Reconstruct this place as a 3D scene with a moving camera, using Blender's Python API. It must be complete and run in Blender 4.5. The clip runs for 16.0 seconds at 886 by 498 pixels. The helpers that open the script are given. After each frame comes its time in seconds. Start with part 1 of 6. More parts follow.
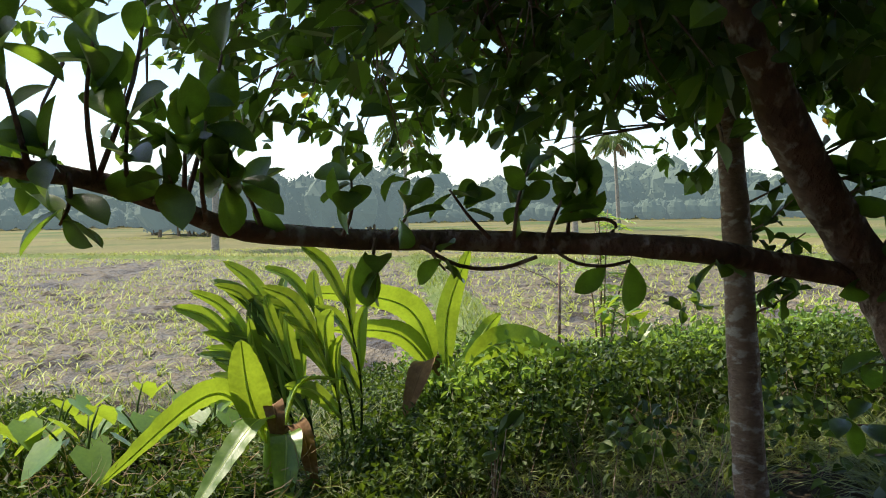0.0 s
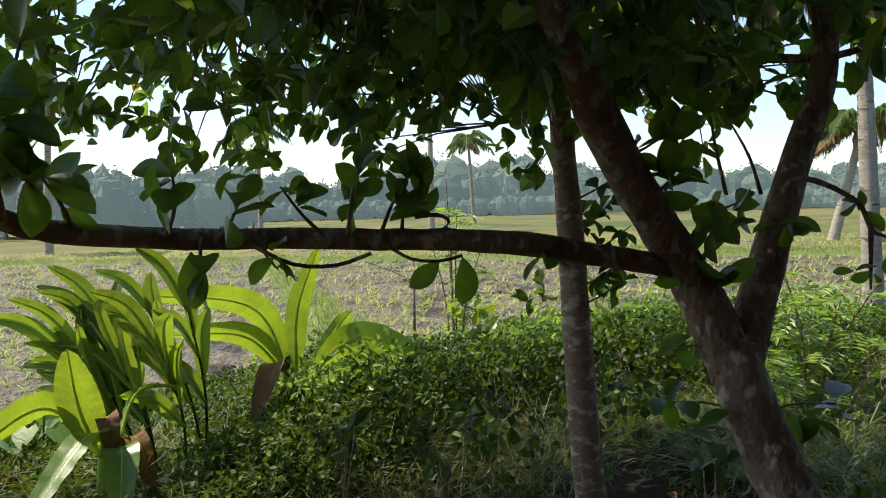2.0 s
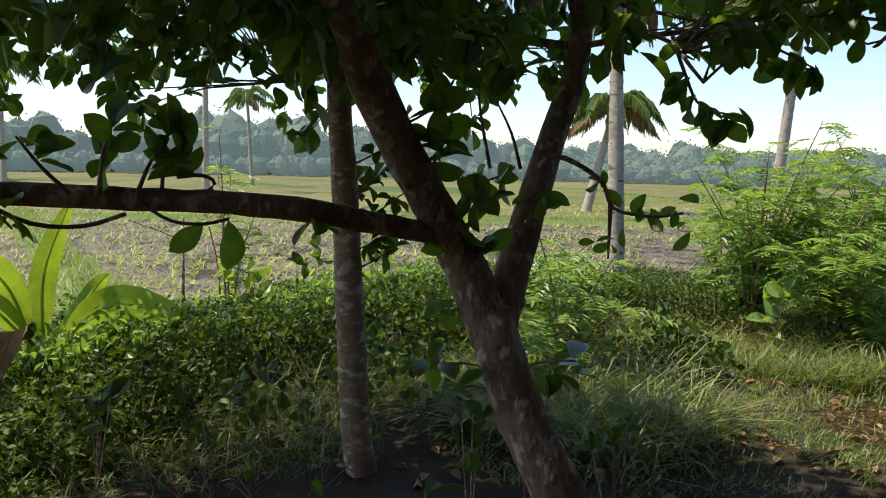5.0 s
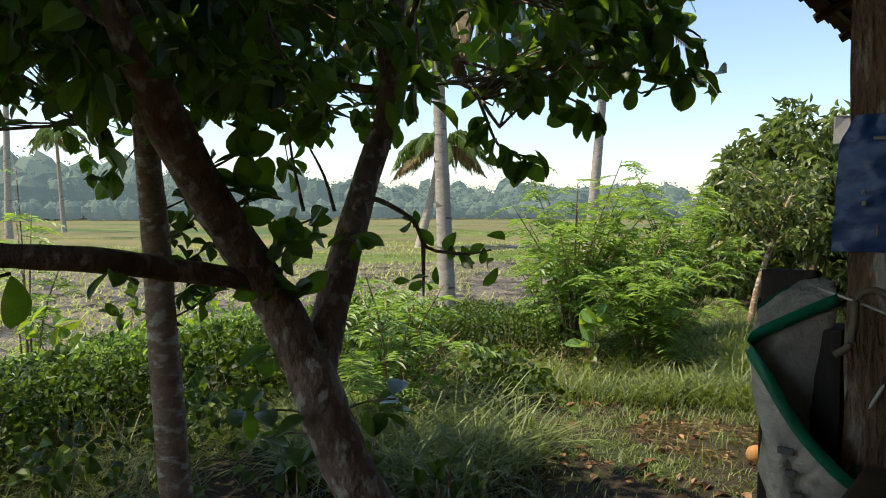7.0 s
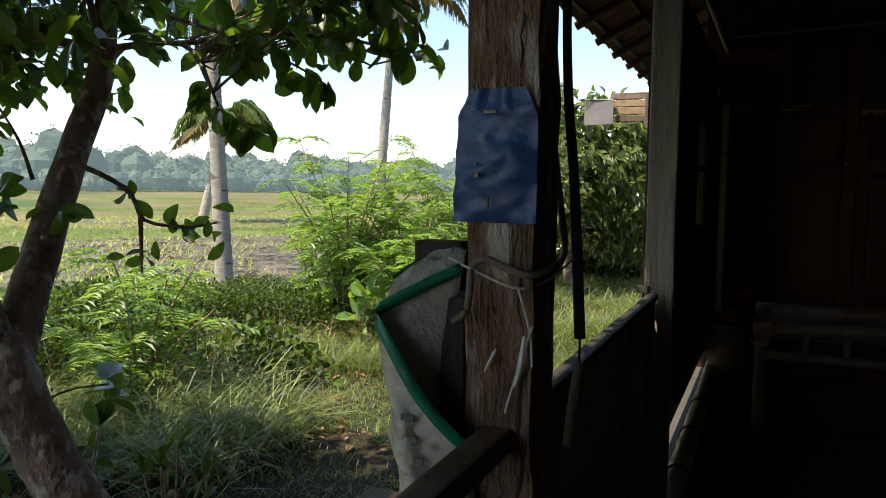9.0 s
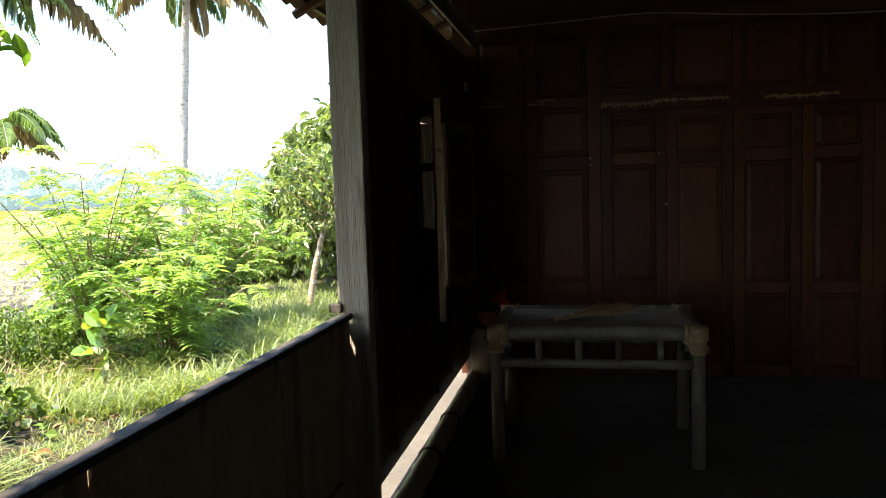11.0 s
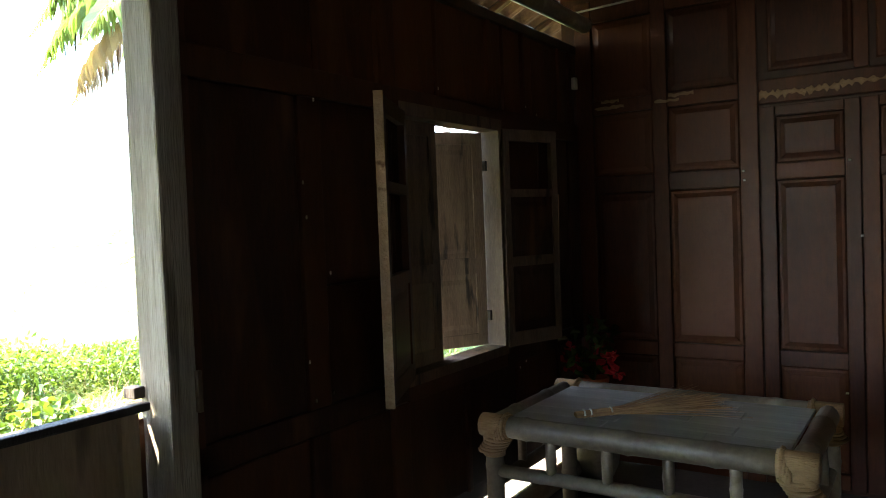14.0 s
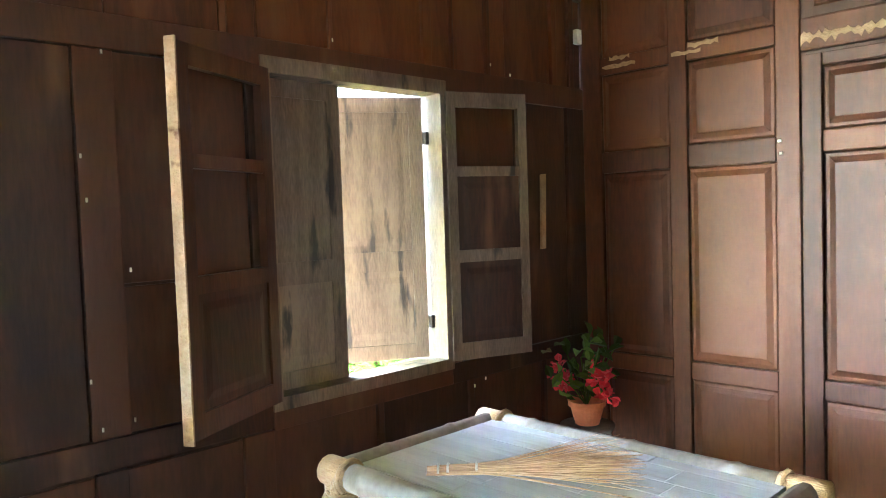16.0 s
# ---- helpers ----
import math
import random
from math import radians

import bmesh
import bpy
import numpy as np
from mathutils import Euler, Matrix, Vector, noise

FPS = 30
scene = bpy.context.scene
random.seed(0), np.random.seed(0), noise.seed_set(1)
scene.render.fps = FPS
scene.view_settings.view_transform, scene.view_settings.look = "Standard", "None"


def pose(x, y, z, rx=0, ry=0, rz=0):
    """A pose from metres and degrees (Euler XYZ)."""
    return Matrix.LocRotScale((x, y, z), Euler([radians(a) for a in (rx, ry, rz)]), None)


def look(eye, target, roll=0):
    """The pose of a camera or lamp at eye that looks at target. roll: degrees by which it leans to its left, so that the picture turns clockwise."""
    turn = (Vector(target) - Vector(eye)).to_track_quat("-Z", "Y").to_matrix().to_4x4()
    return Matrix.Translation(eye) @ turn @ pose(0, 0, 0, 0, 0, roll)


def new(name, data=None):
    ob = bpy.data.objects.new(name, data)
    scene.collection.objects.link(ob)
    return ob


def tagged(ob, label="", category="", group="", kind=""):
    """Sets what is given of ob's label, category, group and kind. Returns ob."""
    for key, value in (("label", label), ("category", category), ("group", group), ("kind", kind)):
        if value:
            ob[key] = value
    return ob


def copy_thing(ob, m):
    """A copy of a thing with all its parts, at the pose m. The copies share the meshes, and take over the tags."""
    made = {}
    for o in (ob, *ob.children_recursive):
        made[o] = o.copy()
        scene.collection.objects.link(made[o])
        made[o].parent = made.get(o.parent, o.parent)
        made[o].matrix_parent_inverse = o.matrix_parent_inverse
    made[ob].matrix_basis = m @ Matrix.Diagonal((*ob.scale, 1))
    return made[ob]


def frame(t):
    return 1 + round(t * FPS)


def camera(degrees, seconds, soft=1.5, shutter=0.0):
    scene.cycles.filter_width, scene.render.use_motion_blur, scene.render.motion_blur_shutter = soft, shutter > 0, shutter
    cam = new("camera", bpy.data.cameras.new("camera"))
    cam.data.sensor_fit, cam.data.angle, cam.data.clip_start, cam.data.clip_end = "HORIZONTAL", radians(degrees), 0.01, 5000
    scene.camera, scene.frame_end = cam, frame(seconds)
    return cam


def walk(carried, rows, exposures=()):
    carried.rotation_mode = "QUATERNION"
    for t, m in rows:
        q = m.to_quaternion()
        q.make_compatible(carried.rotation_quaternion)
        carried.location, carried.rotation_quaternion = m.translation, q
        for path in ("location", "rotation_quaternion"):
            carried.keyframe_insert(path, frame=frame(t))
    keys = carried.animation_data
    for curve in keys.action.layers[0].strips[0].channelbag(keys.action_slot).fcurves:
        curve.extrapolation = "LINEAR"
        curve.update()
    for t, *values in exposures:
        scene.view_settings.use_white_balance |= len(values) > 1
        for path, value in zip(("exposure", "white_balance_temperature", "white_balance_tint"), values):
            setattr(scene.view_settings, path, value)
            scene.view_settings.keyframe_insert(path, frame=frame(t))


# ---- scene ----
cam = camera(61.1, 16.0, soft=1.0)
PATH = [
    (0, (0.198, 0.941, 1.484), (-1.766, 1.309, 1.39), -0.9),
    (0.5, (0.188, 0.958, 1.486), (-1.76, 1.396, 1.367), -1.2),
    (1, (0.187, 0.984, 1.482), (-1.73, 1.54, 1.354), -1.7),
    (1.5, (0.2, 1.006, 1.48), (-1.693, 1.643, 1.369), -1.8),
    (2, (0.217, 1.009, 1.48), (-1.643, 1.736, 1.372), -1.5),
    (2.5, (0.218, 1.021, 1.484), (-1.622, 1.795, 1.36), -1.2),
    (3, (0.22, 1.016, 1.486), (-1.585, 1.87, 1.359), -0.2),
    (3.5, (0.224, 1.022, 1.482), (-1.535, 1.961, 1.33), 0.4),
    (6, (0.235, 1.038, 1.495), (-1.193, 2.427, 1.316), 0.5),
    (6.5, (0.261, 1.041, 1.496), (-1.103, 2.498, 1.357), -0.2),
    (7, (0.3, 1.074, 1.503), (-0.97, 2.615, 1.4), -0.1),
    (7.5, (0.33, 1.095, 1.506), (-0.862, 2.698, 1.411), 0.4),
    (8, (0.371, 1.131, 1.505), (-0.728, 2.799, 1.409), 0.7),
    (8.5, (0.427, 1.173, 1.5), (-0.514, 2.935, 1.395), 1.2),
    (9, (0.479, 1.24, 1.497), (-0.327, 3.063, 1.327), 0.6),
    (9.5, (0.526, 1.382, 1.493), (-0.05, 3.292, 1.349), 0.4),
    (10, (0.607, 1.553, 1.498), (0.254, 3.514, 1.331), -1.3),
    (12.5, (1.462, 2.583, 1.468), (0.869, 4.489, 1.35), -1.6),
    (13, (1.549, 2.891, 1.452), (0.789, 4.74, 1.4), -0.3),
    (13.5, (1.672, 3.201, 1.468), (0.736, 4.964, 1.338), -3.7),
    (14, (1.821, 3.488, 1.47), (0.72, 5.156, 1.4), -2.2),
    (14.5, (1.91, 3.788, 1.457), (0.753, 5.414, 1.333), -2.4),
    (15, (1.977, 4.095, 1.471), (0.856, 5.749, 1.39), -3.0),
    (15.5, (2.106, 4.371, 1.46), (0.795, 5.88, 1.406), -2.0),
    (16, (2.149, 4.629, 1.438), (0.732, 6.038, 1.343), -1.9),
]
walk(cam, [(t, look(e, g, r)) for t, e, g, r in PATH],
     exposures=[(0, 0.86, 6500, 10), (3.5, 0.74, 6500, 10), (6, 0.74, 6500, 10), (8.5, 0.90, 6500, 10), (9.5, 1.6, 6500, 10), (10.2, 2.6, 6450, 10), (12.4, 3.0, 6400, 10), (13.2, 3.8, 6400, 10), (14.0, 4.7, 6350, 10), (14.6, 5.9, 6400, 9), (15.2, 7.9, 6300, 8), (16, 8.3, 5900, 7)])

# ---- daylight ----
SUN_YAW, SUN_UP = 138, 60
world = bpy.data.worlds.new("world")
scene.world = world
world.use_nodes = True
sky = world.node_tree.nodes.new("ShaderNodeTexSky")
sky.sky_type, sky.sun_disc = 'NISHITA', False
sky.sun_elevation, sky.sun_rotation = radians(SUN_UP), radians(-SUN_YAW)
sky.dust_density, sky.air_density, sky.ozone_density = 0.9, 1.0, 1.0
bg = world.node_tree.nodes["Background"]
world.node_tree.links.new(sky.outputs[0], bg.inputs[0])
bg.inputs[1].default_value = 0.135
sun = new("sun", bpy.data.lights.new("sun", 'SUN'))
sun.data.energy, sun.data.angle, sun.data.color = 4.2, radians(0.6), (1, .89, .70)
to_sun = Vector((-math.sin(radians(SUN_YAW)) * math.cos(radians(SUN_UP)),
                 math.cos(radians(SUN_YAW)) * math.cos(radians(SUN_UP)), math.sin(radians(SUN_UP))))
sun.matrix_world = look((0, 0, 0), tuple(-to_sun))
rng = np.random.default_rng(7)


# ---- materials ----
def material(name, c1, c2, scale=8.0, rough=0.7, stretch=(1, 1, 1), bump=0.3, fine=60.0, c3=None, spots=0.0, spot_scale=3.0,
             translucent=None, island=0.0, metal=0.0, rough_low=None, object_random=0.0, bump_dist=0.01):
    """A surface of two colours mixed by a coarse and a fine noise, with bump, stains and, for leaves, light that shines through."""
    m = bpy.data.materials.new(name)
    m.use_nodes = True
    nt = m.node_tree
    n, l = nt.nodes, nt.links
    b = n["Principled BSDF"]
    tc = n.new("ShaderNodeTexCoord")
    mp = n.new("ShaderNodeMapping")
    mp.inputs["Scale"].default_value = stretch
    l.new(tc.outputs["Object"], mp.inputs["Vector"])
    a = n.new("ShaderNodeTexNoise")
    a.inputs["Scale"].default_value, a.inputs["Detail"].default_value, a.inputs["Roughness"].default_value = scale, 6, .6
    f = n.new("ShaderNodeTexNoise")
    f.inputs["Scale"].default_value, f.inputs["Detail"].default_value = fine, 4
    l.new(mp.outputs[0], a.inputs["Vector"])
    l.new(mp.outputs[0], f.inputs["Vector"])
    add = n.new("ShaderNodeMath")
    add.operation = 'MULTIPLY_ADD'
    l.new(f.outputs["Fac"], add.inputs[0])
    add.inputs[1].default_value = .5
    l.new(a.outputs["Fac"], add.inputs[2])
    fac = add.outputs[0]
    ramp = n.new("ShaderNodeMapRange")
    ramp.inputs["From Min"].default_value, ramp.inputs["From Max"].default_value = .5, 1.0
    if island or object_random:
        if island:
            src = n.new("ShaderNodeNewGeometry").outputs["Random Per Island"]
        else:
            src = n.new("ShaderNodeObjectInfo").outputs["Random"]
        k = n.new("ShaderNodeMath")
        k.operation = 'MULTIPLY_ADD'
        l.new(src, k.inputs[0])
        k.inputs[1].default_value = island or object_random
        k2 = n.new("ShaderNodeMath")
        k2.operation = 'SUBTRACT'
        l.new(fac, k2.inputs[0])
        k2.inputs[1].default_value = (island or object_random) / 2
        l.new(k2.outputs[0], k.inputs[2])
        fac = k.outputs[0]
    l.new(fac, ramp.inputs["Value"])
    mix = n.new("ShaderNodeMix")
    mix.data_type = 'RGBA'
    l.new(ramp.outputs[0], mix.inputs["Factor"])
    mix.inputs[6].default_value, mix.inputs[7].default_value = (*c1, 1), (*c2, 1)
    col = mix.outputs[2]
    if c3:
        s = n.new("ShaderNodeTexNoise")
        s.inputs["Scale"].default_value, s.inputs["Detail"].default_value = spot_scale, 5
        l.new(mp.outputs[0], s.inputs["Vector"])
        sr = n.new("ShaderNodeMapRange")
        sr.inputs["From Min"].default_value, sr.inputs["From Max"].default_value = .62 - spots, .70 - spots
        l.new(s.outputs["Fac"], sr.inputs["Value"])
        mx = n.new("ShaderNodeMix")
        mx.data_type = 'RGBA'
        l.new(sr.outputs[0], mx.inputs["Factor"])
        l.new(col, mx.inputs[6])
        mx.inputs[7].default_value = (*c3, 1)
        col = mx.outputs[2]
    l.new(col, b.inputs["Base Color"])
    b.inputs["Roughness"].default_value, b.inputs["Metallic"].default_value = rough, metal
    if rough_low is not None:
        rr = n.new("ShaderNodeMapRange")
        rr.inputs["From Min"].default_value, rr.inputs["From Max"].default_value = .45, .6
        rr.inputs["To Min"].default_value, rr.inputs["To Max"].default_value = rough_low, rough
        l.new(a.outputs["Fac"], rr.inputs["Value"])
        l.new(rr.outputs[0], b.inputs["Roughness"])
    if bump:
        bp = n.new("ShaderNodeBump")
        bp.inputs["Strength"].default_value, bp.inputs["Distance"].default_value = bump, bump_dist
        l.new(add.outputs[0], bp.inputs["Height"])
        l.new(bp.outputs[0], b.inputs["Normal"])
    if translucent:
        tr = n.new("ShaderNodeBsdfTranslucent")
        tm = n.new("ShaderNodeMix")
        tm.data_type, tm.blend_type = 'RGBA', 'MULTIPLY'
        tm.inputs["Factor"].default_value = 0.0
        tm.inputs[6].default_value = (*translucent, 1)
        if island:
            tm.data_type, tm.blend_type = 'RGBA', 'MIX'
            l.new(ramp.outputs[0], tm.inputs["Factor"])
            tm.inputs[6].default_value = (*[v * .55 for v in translucent], 1)
            tm.inputs[7].default_value = (*translucent, 1)
        l.new(tm.outputs[2], tr.inputs["Color"])
        sh = n.new("ShaderNodeAddShader")
        l.new(b.outputs[0], sh.inputs[0])
        l.new(tr.outputs[0], sh.inputs[1])
        l.new(sh.outputs[0], n["Material Output"].inputs["Surface"])
    return m


BARK = material("bark_brown", (.13, .085, .060), (.33, .215, .150), 8, .9, (1, 1, .7), 1.0, 40, (.44, .37, .29), .075, 20, bump_dist=.04)
BARK_PALE = material("bark_pale", (.19, .115, .072), (.40, .27, .17), 6, .9, (1, 1, 1.8), 1.0, 40, (.52, .44, .34), .085, 12, bump_dist=.03)
PALM_BARK = material("palm_bark", (.22, .19, .15), (.48, .43, .36), 3, .9, (1, 1, 3), .7, 30, (.12, .10, .08), .03, 3, bump_dist=.03)
JACK = material("jackfruit_leaf", (.016, .040, .013), (.045, .085, .022), 3, .36, bump=.15, fine=40, translucent=(.12, .20, .012), island=.8)
JACK_OLD = material("yellow_leaf", (.45, .22, .03), (.5, .33, .04), 20, .5, bump=.1, translucent=(.3, .16, .02))
BANANA = material("banana_leaf", (.045, .105, .016), (.095, .165, .026), 5, .38, (1, 1, 1), .25, 50, translucent=(.20, .27, .016), island=.3)
LEAF_RIB = material("pale_leaf_rib", (.16, .22, .05), (.28, .34, .09), 8, .5, bump=.1, translucent=(.36, .42, .08))
GINGER = material("cane_leaf", (.030, .070, .012), (.080, .140, .022), 4, .38, bump=.2, fine=50, translucent=(.16, .22, .014), island=.8)
DRY = material("dry_leaf", (.16, .08, .035), (.32, .19, .09), 12, .85, bump=.4, fine=60, island=.5)
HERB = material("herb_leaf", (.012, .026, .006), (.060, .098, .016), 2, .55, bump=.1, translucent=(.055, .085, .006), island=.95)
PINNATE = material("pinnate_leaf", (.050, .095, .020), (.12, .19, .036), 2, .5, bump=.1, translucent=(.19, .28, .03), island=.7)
MANGO = material("mango_leaf", (.034, .055, .018), (.14, .16, .04), 1.5, .4, bump=.1, translucent=(.11, .15, .025), island=.7)
GRASS = material("grass_blade", (.030, .048, .009), (.125, .150, .032), 1.2, .55, bump=.0, translucent=(.13, .165, .016), island=.8)
STRAW = material("dry_straw", (.12, .078, .042), (.26, .185, .10), 6, .8, bump=.0, translucent=(.12, .09, .03), island=.5)
RICE = material("rice_seedling", (.13, .17, .03), (.34, .36, .09), .6, .6, bump=.0, translucent=(.22, .26, .04), island=.5)
PALM_LEAF = material("palm_leaflet", (.05, .09, .025), (.14, .18, .05), 1.0, .45, bump=.0, translucent=(.13, .18, .03), island=.5)
PALM_DRY = material("palm_dry", (.15, .11, .05), (.29, .22, .10), 1.0, .6, bump=.0, translucent=(.08, .06, .02), island=.5)
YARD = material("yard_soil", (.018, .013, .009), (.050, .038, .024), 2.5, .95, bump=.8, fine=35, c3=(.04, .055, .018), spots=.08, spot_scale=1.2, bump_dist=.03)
MUD = material("wet_mud", (.020, .017, .011), (.285, .245, .175), 3.4, .95, bump=1.0, fine=10, c3=(.055, .045, .033), spots=.10, spot_scale=1.1, rough_low=.45, bump_dist=.25)
FIELD = material("far_field", (.07, .085, .026), (.20, .17, .07), .06, .9, (1, 1, 1), .6, 1.5, (.055, .095, .022), .08, .04, bump_dist=.05)
BUND = material("grassy_bund", (.06, .10, .02), (.16, .20, .06), .7, .9, bump=.8, fine=14, bump_dist=.04)
WOODS_GLOW = material("far_woods", (.022, .040, .024), (.060, .085, .050), .05, .9, bump=.0, fine=.6, island=.5)
for _m in (YARD, MUD, FIELD, BUND, HERB):
    _m.node_tree.nodes["Principled BSDF"].inputs["Specular IOR Level"].default_value = .22
# the haze of distance is put in as a faint bluish glow of the trees
_w = WOODS_GLOW.node_tree.nodes["Principled BSDF"]
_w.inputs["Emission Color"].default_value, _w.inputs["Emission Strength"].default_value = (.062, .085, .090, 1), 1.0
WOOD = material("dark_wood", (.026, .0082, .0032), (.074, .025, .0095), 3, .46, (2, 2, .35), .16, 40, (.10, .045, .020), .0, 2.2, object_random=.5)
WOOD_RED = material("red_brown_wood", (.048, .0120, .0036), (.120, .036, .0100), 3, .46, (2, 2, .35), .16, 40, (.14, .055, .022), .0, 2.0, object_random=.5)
for _m in (WOOD, WOOD_RED):
    _m.node_tree.nodes["Principled BSDF"].inputs["Specular IOR Level"].default_value = .28
PLY = material("plain_plywood", (.22, .15, .09), (.37, .26, .165), 2.5, .65, (2, 2, .3), .3, 50, (.09, .055, .035), .0, 2.5, object_random=.3)
WOOD_WORN = material("weathered_wood", (.080, .049, .030), (.20, .135, .085), 4, .65, (3, 3, .6), .25, 50, (.034, .023, .017), .015, 5, object_random=.25)
WOOD_RAW = material("bare_split_wood", (.27, .165, .085), (.46, .31, .18), 6, .8, (2, 2, 2), .7, 60, (.16, .08, .04), .0, 6)
WOOD_GREY = material("grey_post_wood", (.20, .165, .125), (.42, .365, .29), 4, .85, (4, 4, .3), .8, 50, (.15, .12, .09), .03, 5)
PILLAR = material("old_pillar_wood", (.085, .044, .024), (.28, .165, .095), 9, .8, (2.2, 2.2, .55), 1.0, 60, (.47, .40, .31), .035, 9, bump_dist=.03)
BLACK_WOOD = material("blackened_wood", (.02, .015, .012), (.05, .038, .03), 6, .8, (3, 3, .4), .6, 50)
BAMBOO = material("aged_bamboo", (.11, .08, .05), (.24, .19, .125), 5, .45, (1, 1, 1), .2, 60, (.36, .31, .23), .0, 5, object_random=.2)
BAMBOO_PALE = material("pale_bamboo", (.20, .165, .115), (.42, .37, .28), 7, .5, (1, .3, 1), .3, 50, (.30, .25, .18), .0, 5)
BAMBOO_MAT = material("split_bamboo_top", (.32, .295, .26), (.46, .43, .385), 2, .48, (.4, 6, 6), .35, 50, (.24, .20, .16), -.01, 3, object_random=.10)
BINDING = material("rattan_binding", (.30, .17, .07), (.46, .29, .13), 10, .6, (1, 1, 5), .7, 60)
ROOF_TILE = material("clay_tile", (.09, .05, .035), (.20, .11, .07), 5, .9, bump=.5, fine=50, c3=(.05, .045, .04), spots=.08, spot_scale=4, object_random=.4)
# pale tone picked to bounce light off the unseen east wall
BOUNCE_PLASTER = material("bounce_plaster", (.30, .27, .23), (.45, .42, .36), 2, .9, bump=.4, fine=40, c3=(.22, .19, .15), spots=.0, spot_scale=1.5)
CONCRETE = material("packed_floor", (.05, .042, .034), (.10, .085, .07), 2, .85, bump=.5, fine=40)
BLUE = material("blue_plastic", (.012, .042, .150), (.026, .082, .235), 6, .36, bump=.7, fine=26, c3=(.16, .17, .21), spots=-.03, spot_scale=16)
SACK = material("woven_plastic", (.40, .36, .29), (.62, .57, .48), 14, .24, (1, 1, 1), 1.0, 38, (.22, .18, .13), -.02, 11, bump_dist=.02)
GREEN_HEM = material("green_hem", (.005, .14, .07), (.01, .24, .12), 20, .4, bump=.6, fine=70)
RUBBER = material("dusty_hose", (.12, .09, .06), (.24, .18, .12), 14, .6, bump=.3)
STRING = material("white_string", (.5, .47, .4), (.7, .66, .58), 30, .6, bump=.3)
WIRE = material("grey_wire", (.3, .28, .25), (.45, .42, .38), 20, .5, bump=.1)
TERRACOTTA = material("terracotta", (.42, .12, .05), (.58, .19, .08), 8, .7, bump=.3, c3=(.5, .3, .2), spots=-.02)
STONE_POT = material("clay_stand", (.12, .10, .08), (.24, .20, .16), 6, .8, bump=.5)
RED = material("red_petal", (.55, .015, .03), (.8, .04, .06), 20, .5, bump=.1, island=.4)
COCONUT = material("dry_coconut", (.22, .10, .03), (.40, .20, .065), 8, .8, (1, 1, .4), .6, 40)
BROOM = material("palm_rib_bristle", (.22, .11, .045), (.42, .24, .10), 10, .6, bump=.1, island=.6)
PAPER = material("plain_white", (.6, .58, .52), (.75, .72, .66), 20, .7, bump=.1)
INK = material("faded_print", (.05, .06, .05), (.12, .13, .11), 30, .6, bump=.1)
ZINC = material("grey_sheet", (.15, .135, .125), (.26, .24, .22), 4, .6, bump=.2, metal=.1)


# ---- mesh helpers ----
class Soup:
    """Gathers triangles and quads, with a material slot each, into one mesh."""

    def __init__(self):
        self.v, self.f, self.s, self.n = [], [], [], 0

    def add(self, v, f, slot=0):
        v, f = np.asarray(v, float).reshape(-1, 3), np.asarray(f, int)
        if f.shape[1] == 4:
            f = np.concatenate([f[:, [0, 1, 2]], f[:, [0, 2, 3]]])
        self.v.append(v)
        self.f.append(f + self.n)
        self.s.append(np.full(len(f), slot))
        self.n += len(v)
        return self

    def make(self, name, mats, parent=None, smooth=False, at=None):
        v, f, s = np.concatenate(self.v), np.concatenate(self.f), np.concatenate(self.s)
        if at is not None:
            v = v - np.asarray(at, float)
        me = bpy.data.meshes.new(name)
        me.vertices.add(len(v))
        me.vertices.foreach_set("co", v.ravel())
        me.loops.add(len(f) * 3)
        me.loops.foreach_set("vertex_index", f.ravel())
        me.polygons.add(len(f))
        me.polygons.foreach_set("loop_start", np.arange(0, len(f) * 3, 3))
        me.polygons.foreach_set("loop_total", np.full(len(f), 3))
        me.polygons.foreach_set("material_index", s)
        me.polygons.foreach_set("use_smooth", np.full(len(f), smooth))
        me.update(calc_edges=True)
        for m in mats:
            me.materials.append(m)
        ob = new(name, me)
        if at is not None:
            ob.location = at
        if parent:
            ob.parent = parent
        return ob


def unit(a):
    return a / np.maximum(np.linalg.norm(a, axis=-1, keepdims=True), 1e-9)


def smooth_path(pts, n):
    """n points on a smooth curve through pts."""
    p = np.asarray(pts, float)
    p = np.concatenate([2 * p[:1] - p[1:2], p, 2 * p[-1:] - p[-2:-1]])
    out = []
    for u in np.linspace(0, len(p) - 3 - 1e-6, n):
        i = int(u)
        t = u - i
        a, b, c, d = p[i:i + 4]
        out.append(.5 * (2 * b + (c - a) * t + (2 * a - 5 * b + 4 * c - d) * t * t + (3 * b - a - 3 * c + d) * t ** 3))
    return np.array(out)


